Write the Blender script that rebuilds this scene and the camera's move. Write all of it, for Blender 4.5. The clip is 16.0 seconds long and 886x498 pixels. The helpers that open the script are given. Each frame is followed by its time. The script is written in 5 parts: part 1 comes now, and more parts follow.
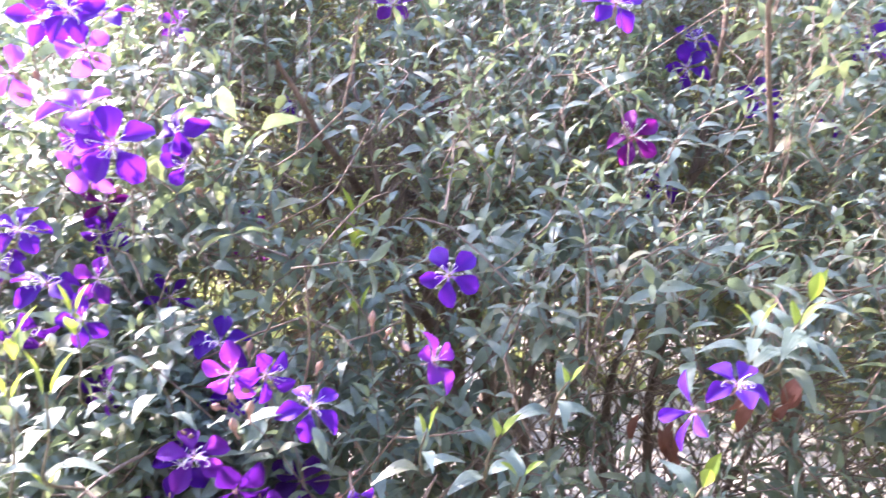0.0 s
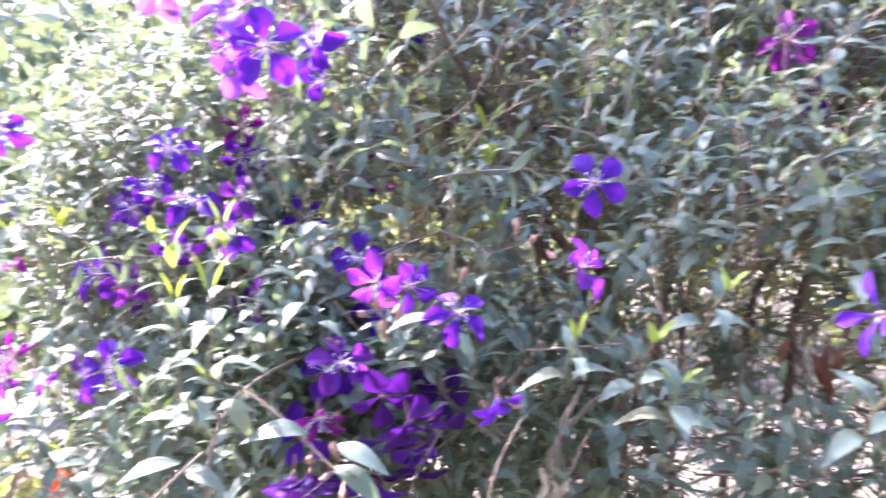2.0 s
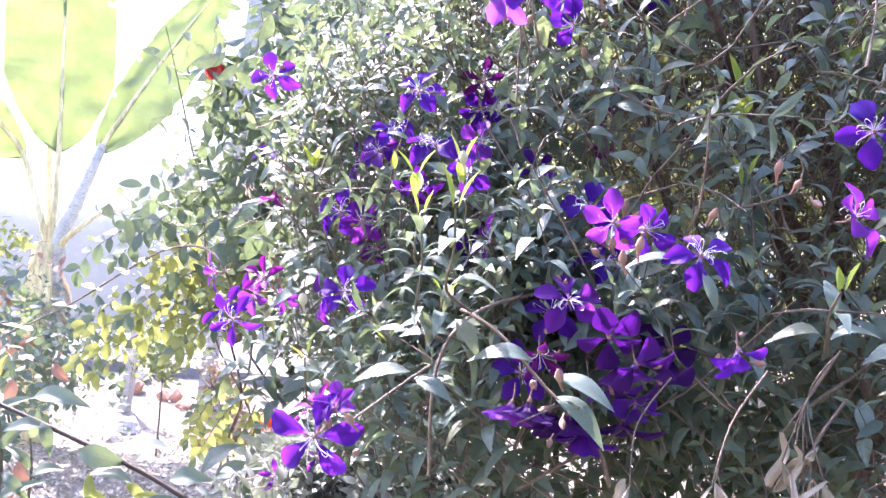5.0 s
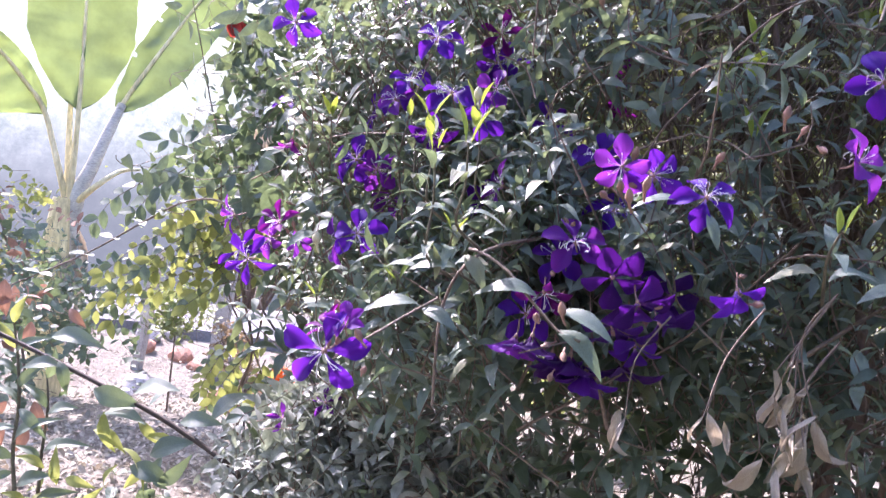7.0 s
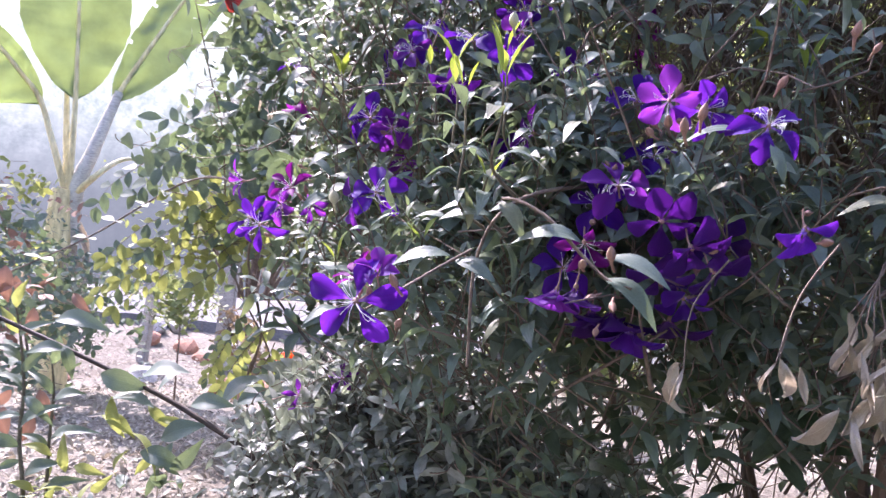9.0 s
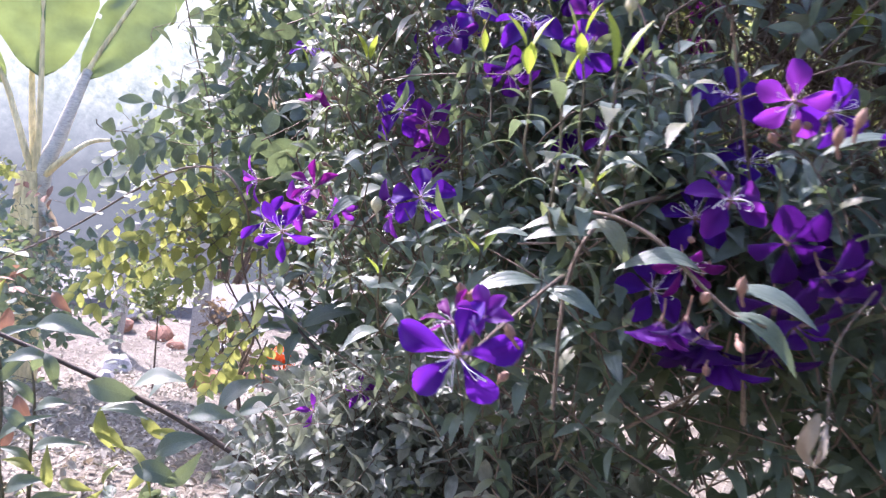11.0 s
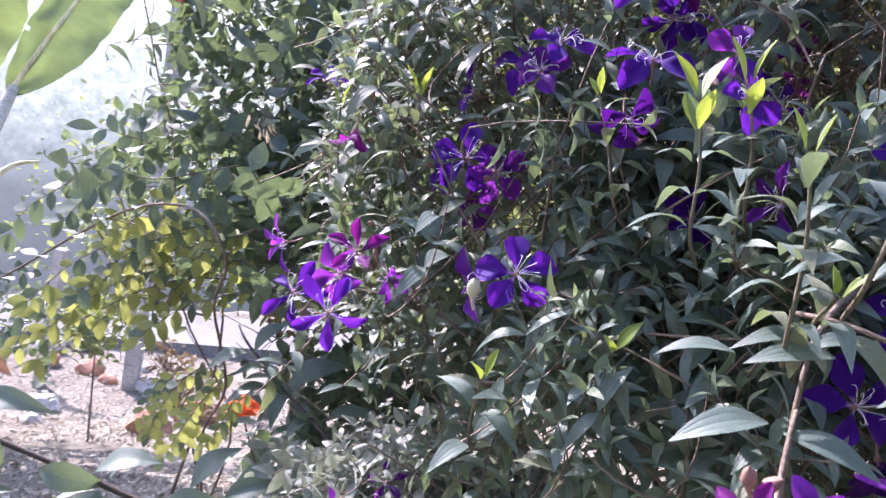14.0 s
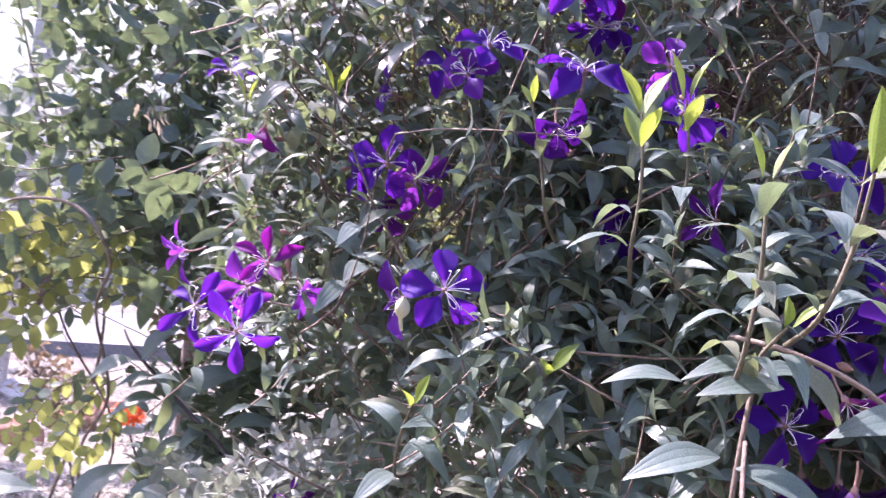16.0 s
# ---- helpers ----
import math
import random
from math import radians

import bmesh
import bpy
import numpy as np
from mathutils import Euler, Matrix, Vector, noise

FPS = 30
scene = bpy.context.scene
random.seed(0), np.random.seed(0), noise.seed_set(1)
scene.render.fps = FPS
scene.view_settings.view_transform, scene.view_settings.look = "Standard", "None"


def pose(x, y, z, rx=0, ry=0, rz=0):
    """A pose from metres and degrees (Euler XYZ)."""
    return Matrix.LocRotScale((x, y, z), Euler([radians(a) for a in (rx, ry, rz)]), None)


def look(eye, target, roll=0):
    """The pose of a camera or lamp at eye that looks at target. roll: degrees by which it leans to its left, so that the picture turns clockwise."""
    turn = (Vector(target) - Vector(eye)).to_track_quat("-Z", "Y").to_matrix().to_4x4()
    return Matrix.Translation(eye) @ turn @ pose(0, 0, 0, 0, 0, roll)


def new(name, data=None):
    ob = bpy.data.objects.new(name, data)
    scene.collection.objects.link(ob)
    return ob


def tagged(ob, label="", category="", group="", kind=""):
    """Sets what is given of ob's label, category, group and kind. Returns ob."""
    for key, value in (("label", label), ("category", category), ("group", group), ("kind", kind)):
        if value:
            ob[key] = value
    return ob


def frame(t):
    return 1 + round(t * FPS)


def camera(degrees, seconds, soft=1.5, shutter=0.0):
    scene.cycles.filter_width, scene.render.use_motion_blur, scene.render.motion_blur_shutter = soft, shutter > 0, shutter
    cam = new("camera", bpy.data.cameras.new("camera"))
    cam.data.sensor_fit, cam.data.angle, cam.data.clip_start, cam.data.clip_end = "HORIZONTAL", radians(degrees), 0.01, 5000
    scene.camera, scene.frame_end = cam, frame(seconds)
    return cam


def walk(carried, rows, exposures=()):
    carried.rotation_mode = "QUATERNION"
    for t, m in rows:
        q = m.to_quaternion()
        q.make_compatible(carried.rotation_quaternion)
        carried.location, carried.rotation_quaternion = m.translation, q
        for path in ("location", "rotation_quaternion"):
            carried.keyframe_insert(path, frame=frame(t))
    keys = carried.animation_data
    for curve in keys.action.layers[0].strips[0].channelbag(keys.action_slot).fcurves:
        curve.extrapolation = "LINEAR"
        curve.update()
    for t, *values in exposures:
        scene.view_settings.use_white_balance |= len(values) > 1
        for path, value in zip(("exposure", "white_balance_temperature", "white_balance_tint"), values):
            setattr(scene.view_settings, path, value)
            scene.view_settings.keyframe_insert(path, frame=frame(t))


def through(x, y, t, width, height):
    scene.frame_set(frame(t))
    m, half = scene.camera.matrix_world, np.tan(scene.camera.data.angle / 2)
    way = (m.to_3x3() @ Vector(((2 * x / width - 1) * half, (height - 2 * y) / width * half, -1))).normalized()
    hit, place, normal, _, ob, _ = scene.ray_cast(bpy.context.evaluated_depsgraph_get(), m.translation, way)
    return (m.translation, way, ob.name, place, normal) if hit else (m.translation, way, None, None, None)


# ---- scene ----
cam = camera(64.4, 16.0, 1.3, 1.0)
PATH = [
    (0, (0.034, 0.145, 1.503), (-0.277, 2.121, 1.494), 4.8),
    (0.5, (0.025, 0.141, 1.49), (-0.351, 2.105, 1.457), 4.8),
    (1, (0.02, 0.147, 1.475), (-0.403, 2.099, 1.388), 4.1),
    (1.5, (0.005, 0.152, 1.456), (-0.456, 2.092, 1.299), 4.0),
    (2, (-0.014, 0.152, 1.445), (-0.585, 2.062, 1.288), 4.2),
    (2.5, (-0.033, 0.142, 1.422), (-0.78, 1.989, 1.239), 4.2),
    (3, (-0.037, 0.148, 1.4), (-0.931, 1.926, 1.199), 5.7),
    (3.5, (-0.047, 0.148, 1.384), (-1.018, 1.887, 1.204), 6.2),
    (4, (-0.047, 0.143, 1.373), (-1.091, 1.841, 1.21), 6.9),
    (4.2, (-0.048, 0.141, 1.37), (-1.113, 1.826, 1.205), 7.2),
    (6.3, (-0.038, 0.111, 1.328), (-1.082, 1.802, 1.1), 11.0),
    (6.5, (-0.032, 0.11, 1.325), (-1.111, 1.777, 1.088), 10.7),
    (7, (-0.024, 0.112, 1.31), (-1.103, 1.776, 1.056), 10.8),
    (7.5, (-0.023, 0.115, 1.296), (-1.131, 1.759, 1.03), 9.9),
    (8, (-0.036, 0.126, 1.282), (-1.138, 1.777, 1.037), 9.7),
    (8.5, (-0.051, 0.13, 1.267), (-1.18, 1.759, 1.006), 9.6),
    (9, (-0.077, 0.145, 1.253), (-1.151, 1.807, 0.967), 9.4),
    (9.2, (-0.088, 0.148, 1.251), (-1.155, 1.815, 0.961), 9.3),
    (11.3, (-0.268, 0.201, 1.261), (-1.244, 1.914, 0.925), 10.1),
    (11.5, (-0.291, 0.212, 1.259), (-1.254, 1.932, 0.92), 10.4),
    (12, (-0.343, 0.226, 1.26), (-1.268, 1.968, 0.928), 10.9),
    (12.5, (-0.39, 0.232, 1.264), (-1.341, 1.964, 0.954), 10.8),
    (13, (-0.429, 0.237, 1.268), (-1.4, 1.962, 0.982), 10.4),
    (13.5, (-0.462, 0.251, 1.268), (-1.374, 2.01, 0.995), 10.2),
    (14, (-0.488, 0.266, 1.273), (-1.33, 2.063, 1.022), 10.1),
    (14.5, (-0.504, 0.277, 1.274), (-1.303, 2.097, 1.049), 10.9),
    (15, (-0.515, 0.281, 1.28), (-1.233, 2.137, 1.08), 11.3),
    (15.5, (-0.524, 0.288, 1.282), (-1.163, 2.172, 1.077), 11.1),
    (16, (-0.538, 0.297, 1.285), (-1.099, 2.204, 1.062), 11.4),
]
walk(cam, [(t, look(eye, target, roll)) for t, eye, target, roll in PATH],
     [(0, 3.90, 6250, 36), (1.5, 3.86, 6150, 35), (4.2, 3.76, 5920, 36), (6.3, 2.76, 5960, 37), (7.5, 2.70, 5960, 37), (9.2, 2.54, 5960, 36), (11.5, 2.52, 5930, 35), (14.0, 2.46, 5900, 34), (15.0, 2.58, 5930, 39), (16, 2.80, 5930, 46)])

# ---- light ----
world = bpy.data.worlds.new("sky")
scene.world = world
world.use_nodes = True
wn, wl = world.node_tree.nodes, world.node_tree.links
sky = wn.new("ShaderNodeTexSky")
sky.sky_type, sky.sun_disc = "NISHITA", False
SUN_DIR = Vector((-0.74, 0.22, 0.66)).normalized()
sky.sun_elevation = math.asin(SUN_DIR.z)
sky.sun_rotation = math.atan2(SUN_DIR.x, SUN_DIR.y)
sky.dust_density, sky.air_density = 2.0, 1.0
wn["Background"].inputs["Strength"].default_value = 0.15
wl.new(sky.outputs[0], wn["Background"].inputs["Color"])

sun = new("sun", bpy.data.lights.new("sun", "SUN"))
sun.data.energy, sun.data.angle, sun.data.color = 2.8, radians(0.6), (1.0, 0.93, 0.82)
sun.matrix_world = look(SUN_DIR * 20, (0, 0, 0))


# ---- materials ----
def material(name):
    m = bpy.data.materials.new(name)
    m.use_nodes = True
    n = m.node_tree.nodes
    return m, n, m.node_tree.links, n["Principled BSDF"], n["Material Output"]


def node(n, kind, **values):
    made = n.new("ShaderNode" + kind)
    for key, value in values.items():
        made.inputs[key.replace("_", " ")].default_value = value
    return made


def math_node(n, l, op, a, b=None):
    made = n.new("ShaderNodeMath")
    made.operation = op
    for i, v in enumerate((a, b)):
        if v is None:
            continue
        if isinstance(v, (int, float)):
            made.inputs[i].default_value = v
        else:
            l.new(v, made.inputs[i])
    return made.outputs[0]


def ramp(n, l, source, stops):
    made = n.new("ShaderNodeValToRGB")
    els = made.color_ramp.elements
    while len(els) < len(stops):
        els.new(0.5)
    for e, (p, c) in zip(els, stops):
        e.position, e.color = p, (*c, 1)
    l.new(source, made.inputs[0])
    return made.outputs[0]


def mix(n, l, fac, a, b, blend="MIX"):
    made = n.new("ShaderNodeMix")
    made.data_type, made.blend_type = "RGBA", blend
    for i, v in ((0, fac), (6, a), (7, b)):
        if isinstance(v, tuple):
            made.inputs[i].default_value = (*v, 1)
        elif isinstance(v, (int, float)):
            made.inputs[i].default_value = v
        else:
            l.new(v, made.inputs[i])
    return made.outputs[2]


def leaf_material(name, dark, light, glow, veins=1.92, through=0.35, rough=0.42, old=None, vein_colour=None, fine=60.0, velvet=0.05, olive=None):
    """A leaf: colour varies leaf by leaf, sunken lengthwise veins, light shines through."""
    m, n, l, bsdf, out = material(name)
    uv = n.new("ShaderNodeUVMap")
    sep = n.new("ShaderNodeSeparateXYZ")
    l.new(uv.outputs[0], sep.inputs[0])
    across = math_node(n, l, "ABSOLUTE", math_node(n, l, "SUBTRACT", math_node(n, l, "MULTIPLY", sep.outputs[0], 2.0), 1.0))
    wave = math_node(n, l, "ABSOLUTE", math_node(n, l, "SINE", math_node(n, l, "MULTIPLY", across, math.pi * veins)))
    info = n.new("ShaderNodeObjectInfo")
    geo = n.new("ShaderNodeNewGeometry")
    rnd = math_node(n, l, "FRACT", math_node(n, l, "ADD", math_node(n, l, "MULTIPLY", info.outputs["Random"], 7.31), geo.outputs["Random Per Island"]))
    coord = n.new("ShaderNodeTexCoord")
    grain = node(n, "TexNoise", Scale=fine, Detail=4.0, Roughness=0.6)
    blotch = node(n, "TexNoise", Scale=9.0, Detail=2.0)
    l.new(coord.outputs["Object"], grain.inputs["Vector"])
    l.new(coord.outputs["Object"], blotch.inputs["Vector"])
    mid = tuple((a + b) / 2 for a, b in zip(dark, light))
    stops = [(0.0, dark), (0.55, mid), (0.9, light)]
    if olive:
        stops = [(0.0, dark), (0.45, mid), (0.78, light), (0.85, olive), (0.98, tuple(c * 1.3 for c in olive))]
    if old:
        stops += [(0.98, light), (0.988, old)]
    col = ramp(n, l, rnd, stops)
    col = mix(n, l, math_node(n, l, "MULTIPLY", blotch.outputs[0], 0.5), col, light)
    shade = ramp(n, l, grain.outputs[0], [(0.3, (0.72, 0.72, 0.72)), (0.7, (1.12, 1.12, 1.12))])
    col = mix(n, l, 1.0, col, shade, "MULTIPLY")
    rib = ramp(n, l, wave, [(0.0, (1, 1, 1)), (0.11, (0, 0, 0))])
    col = mix(n, l, math_node(n, l, "MULTIPLY", rib, 0.3), col, vein_colour or tuple(min(1, c * 1.7 + 0.03) for c in light))
    l.new(col, bsdf.inputs["Base Color"])
    gloss = math_node(n, l, "MULTIPLY", math_node(n, l, "SUBTRACT", math_node(n, l, "ADD", grain.outputs[0], blotch.outputs[0]), 1.0), 0.45)
    l.new(math_node(n, l, "ADD", gloss, rough), bsdf.inputs["Roughness"])
    bsdf.inputs["Specular IOR Level"].default_value = 0.5
    bsdf.inputs["Sheen Weight"].default_value = velvet
    bsdf.inputs["Sheen Roughness"].default_value = 0.4
    bump = n.new("ShaderNodeBump")
    bump.inputs["Strength"].default_value, bump.inputs["Distance"].default_value = 0.2, 0.002
    hill = math_node(n, l, "ADD", math_node(n, l, "POWER", wave, 0.5), math_node(n, l, "MULTIPLY", grain.outputs[0], 0.5))
    l.new(hill, bump.inputs["Height"])
    l.new(bump.outputs[0], bsdf.inputs["Normal"])
    tr = n.new("ShaderNodeBsdfTranslucent")
    l.new(mix(n, l, 1.0, mix(n, l, 0.35, glow, col), shade, "MULTIPLY"), tr.inputs["Color"])
    both = n.new("ShaderNodeMixShader")
    both.inputs[0].default_value = through
    l.new(bsdf.outputs[0], both.inputs[1])
    l.new(tr.outputs[0], both.inputs[2])
    l.new(both.outputs[0], out.inputs[0])
    return m


def petal_material(name, body, edge, heart, glow):
    m, n, l, bsdf, out = material(name)
    uv = n.new("ShaderNodeUVMap")
    sep = n.new("ShaderNodeSeparateXYZ")
    l.new(uv.outputs[0], sep.inputs[0])
    stretch = n.new("ShaderNodeMapping")
    stretch.inputs["Scale"].default_value = (14, 1.2, 1)
    l.new(uv.outputs[0], stretch.inputs[0])
    info = n.new("ShaderNodeObjectInfo")
    streak = node(n, "TexNoise", Scale=2.0, Detail=3.0)
    streak.noise_dimensions = "4D"
    l.new(stretch.outputs[0], streak.inputs["Vector"])
    l.new(math_node(n, l, "MULTIPLY", info.outputs["Random"], 30.0), streak.inputs["W"])
    col = ramp(n, l, sep.outputs[1], [(0.0, heart), (0.1, heart), (0.2, body), (0.6, body), (1.0, edge)])
    col = mix(n, l, 1.0, col, ramp(n, l, streak.outputs[0], [(0.3, (0.7, 0.66, 0.74)), (0.7, (1.2, 1.2, 1.2))]), "MULTIPLY")
    col = mix(n, l, math_node(n, l, "MULTIPLY", info.outputs["Random"], 0.35), col, edge)
    l.new(col, bsdf.inputs["Base Color"])
    bsdf.inputs["Roughness"].default_value = 0.65
    bsdf.inputs["Specular IOR Level"].default_value = 0.18
    bsdf.inputs["Sheen Weight"].default_value = 0.08
    bump = n.new("ShaderNodeBump")
    bump.inputs["Strength"].default_value, bump.inputs["Distance"].default_value = 0.35, 0.001
    l.new(streak.outputs[0], bump.inputs["Height"])
    l.new(bump.outputs[0], bsdf.inputs["Normal"])
    tr = n.new("ShaderNodeBsdfTranslucent")
    l.new(mix(n, l, 0.4, glow, col), tr.inputs["Color"])
    both = n.new("ShaderNodeMixShader")
    both.inputs[0].default_value = 0.36
    l.new(bsdf.outputs[0], both.inputs[1])
    l.new(tr.outputs[0], both.inputs[2])
    l.new(both.outputs[0], out.inputs[0])
    return m


def rough_material(name, stops, scale, fine, rough=0.85, relief=0.4, distance=0.01, stretch=(1, 1, 1)):
    """A mottled surface at two scales: coarse patches and fine grain."""
    m, n, l, bsdf, out = material(name)
    coord = n.new("ShaderNodeTexCoord")
    mapping = n.new("ShaderNodeMapping")
    mapping.inputs["Scale"].default_value = stretch
    l.new(coord.outputs["Object"], mapping.inputs[0])
    big = node(n, "TexNoise", Scale=scale, Detail=5.0, Roughness=0.65)
    small = node(n, "TexNoise", Scale=fine, Detail=4.0, Roughness=0.7)
    l.new(mapping.outputs[0], big.inputs["Vector"])
    l.new(mapping.outputs[0], small.inputs["Vector"])
    col = ramp(n, l, big.outputs[0], stops)
    col = mix(n, l, 1.0, col, ramp(n, l, small.outputs[0], [(0.3, (0.6, 0.6, 0.6)), (0.7, (1.25, 1.25, 1.25))]), "MULTIPLY")
    l.new(col, bsdf.inputs["Base Color"])
    bsdf.inputs["Roughness"].default_value = rough
    bump = n.new("ShaderNodeBump")
    bump.inputs["Strength"].default_value, bump.inputs["Distance"].default_value = relief, distance
    l.new(math_node(n, l, "ADD", big.outputs[0], small.outputs[0]), bump.inputs["Height"])
    l.new(bump.outputs[0], bsdf.inputs["Normal"])
    return m


LEAF = leaf_material("velvet_leaf", (0.062, 0.104, 0.090), (0.158, 0.222, 0.196), (0.24, 0.32, 0.10), olive=(0.150, 0.155, 0.090), vein_colour=(0.036, 0.056, 0.050), rough=0.47, velvet=0.14)
# darker green for the lowest leaves: shade beneath the shrub put into the colour
LEAF_SHADED = leaf_material("shaded_green_leaf", (0.036, 0.064, 0.050), (0.095, 0.145, 0.110), (0.16, 0.25, 0.08), rough=0.42, velvet=0.05)
LEAF_TIP = leaf_material("tip_leaf", (0.095, 0.140, 0.090), (0.175, 0.225, 0.140), (0.28, 0.36, 0.12), rough=0.55, velvet=0.14)
LEAF_BACK = leaf_material("inner_leaf", (0.070, 0.084, 0.052), (0.165, 0.180, 0.105), (0.46, 0.50, 0.13), through=0.42, rough=0.6, old=(0.28, 0.14, 0.06))
LEAF_SILVER = leaf_material("silvery_leaf", (0.16, 0.185, 0.175), (0.31, 0.345, 0.32), (0.30, 0.36, 0.20), rough=0.4, velvet=0.3)
LEAF_YOUNG = leaf_material("young_leaf", (0.10, 0.17, 0.035), (0.20, 0.29, 0.055), (0.46, 0.56, 0.06), through=0.45)
LEAF_ROUND = leaf_material("round_leaf", (0.060, 0.095, 0.085), (0.13, 0.18, 0.14), (0.24, 0.33, 0.10), veins=0.999, through=0.3, rough=0.62)
LEAF_LIME = leaf_material("yellowed_leaf", (0.13, 0.18, 0.06), (0.28, 0.32, 0.11), (0.50, 0.53, 0.13), veins=0.999, through=0.45, rough=0.6)
LEAF_BROAD = leaf_material("broad_leaf", (0.062, 0.100, 0.088), (0.13, 0.180, 0.150), (0.28, 0.37, 0.11), veins=0.999, through=0.28, rough=0.48, velvet=0.12)
LEAF_FAR = leaf_material("far_leaf", (0.10, 0.14, 0.06), (0.22, 0.28, 0.12), (0.45, 0.50, 0.14), veins=0.999, through=0.4, rough=0.6)
LEAF_BANANA = leaf_material("banana_leaf", (0.085, 0.135, 0.065), (0.14, 0.21, 0.095), (0.25, 0.32, 0.08), veins=0.999, through=0.40, rough=0.5, fine=5.0)
LEAF_DRY = leaf_material("dry_leaf", (0.33, 0.28, 0.215), (0.53, 0.47, 0.375), (0.46, 0.37, 0.24), veins=0.999, through=0.3, rough=0.7)
LEAF_RUST = leaf_material("rust_leaf", (0.12, 0.045, 0.036), (0.21, 0.088, 0.066), (0.30, 0.10, 0.06), veins=2.9, through=0.35, rough=0.6)
LEAF_TAN = leaf_material("tan_leaf", (0.17, 0.095, 0.07), (0.34, 0.20, 0.145), (0.36, 0.18, 0.11), veins=0.999, through=0.3, rough=0.65)
LITTER = leaf_material("leaf_litter", (0.12, 0.108, 0.082), (0.40, 0.39, 0.325), (0.45, 0.34, 0.22), veins=0.999, through=0.15, rough=0.8)
PETAL_VIOLET = petal_material("violet_petal", (0.042, 0.0025, 0.19), (0.066, 0.005, 0.25), (0.54, 0.36, 0.72), (0.27, 0.045, 0.72))
# darker copy of the violet petal, with deep shade put into its colour
PETAL_SHADED = petal_material("shaded_violet_petal", (0.024, 0.002, 0.078), (0.040, 0.003, 0.110), (0.14, 0.04, 0.18), (0.13, 0.016, 0.30))
PETAL_PURPLE = petal_material("purple_petal", (0.055, 0.003, 0.150), (0.090, 0.006, 0.22), (0.72, 0.40, 0.70), (0.56, 0.10, 0.86))
PETAL_MAGENTA = petal_material("magenta_petal", (0.085, 0.003, 0.105), (0.135, 0.007, 0.155), (0.52, 0.14, 0.26), (0.44, 0.03, 0.44))
PETAL_LILAC = petal_material("lilac_petal", (0.130, 0.024, 0.30), (0.19, 0.045, 0.40), (0.50, 0.28, 0.60), (0.52, 0.16, 0.82))
PETAL_ORANGE = petal_material("orange_petal", (0.80, 0.13, 0.03), (0.85, 0.22, 0.05), (0.80, 0.30, 0.08), (0.95, 0.25, 0.05))
STAMEN = rough_material("stamen_white", [(0.3, (0.80, 0.72, 0.84)), (0.7, (0.92, 0.90, 0.92))], 40, 200, 0.5, 0.1, 0.001)
CALYX = rough_material("pink_calyx", [(0.3, (0.23, 0.115, 0.095)), (0.55, (0.34, 0.20, 0.16)), (0.75, (0.27, 0.22, 0.13))], 60, 300, 0.6, 0.3, 0.001)
GREEN_BUD = rough_material("pale_bud", [(0.3, (0.42, 0.42, 0.26)), (0.7, (0.58, 0.55, 0.40))], 60, 300, 0.6, 0.3, 0.001)
STEM = rough_material("green_stem", [(0.3, (0.085, 0.070, 0.048)), (0.7, (0.145, 0.130, 0.080))], 30, 220, 0.7, 0.4, 0.002)
TWIG = rough_material("brown_twig", [(0.3, (0.11, 0.080, 0.062)), (0.7, (0.22, 0.17, 0.135))], 25, 180, 0.8, 0.5, 0.003)
BARK = rough_material("shrub_bark", [(0.3, (0.075, 0.050, 0.038)), (0.55, (0.15, 0.105, 0.08)), (0.75, (0.24, 0.19, 0.15))], 12, 90, 0.9, 0.8, 0.008, (1, 1, 0.25))
DARK_TWIG = rough_material("dark_twig", [(0.3, (0.030, 0.022, 0.018)), (0.7, (0.07, 0.05, 0.04))], 25, 180, 0.7, 0.4, 0.002)
SOIL = rough_material("dry_soil", [(0.25, (0.10, 0.084, 0.066)), (0.5, (0.18, 0.163, 0.132)), (0.72, (0.28, 0.262, 0.222))], 1.7, 22, 0.95, 0.9, 0.04)
ROAD = rough_material("worn_road", [(0.3, (0.11, 0.11, 0.115)), (0.7, (0.20, 0.20, 0.20))], 1.2, 45, 0.9, 0.4, 0.01)
CONCRETE = rough_material("concrete_post", [(0.3, (0.30, 0.29, 0.28)), (0.7, (0.50, 0.49, 0.47))], 6, 70, 0.9, 0.5, 0.006)
BANANA_STEM = rough_material("banana_stem", [(0.3, (0.54, 0.45, 0.22)), (0.55, (0.70, 0.62, 0.34)), (0.75, (0.78, 0.70, 0.46))], 5, 40, 0.6, 0.4, 0.01, (1, 1, 0.2))
BRICK = rough_material("brick_lump", [(0.3, (0.26, 0.12, 0.08)), (0.7, (0.42, 0.24, 0.17))], 14, 90, 0.9, 0.7, 0.01)


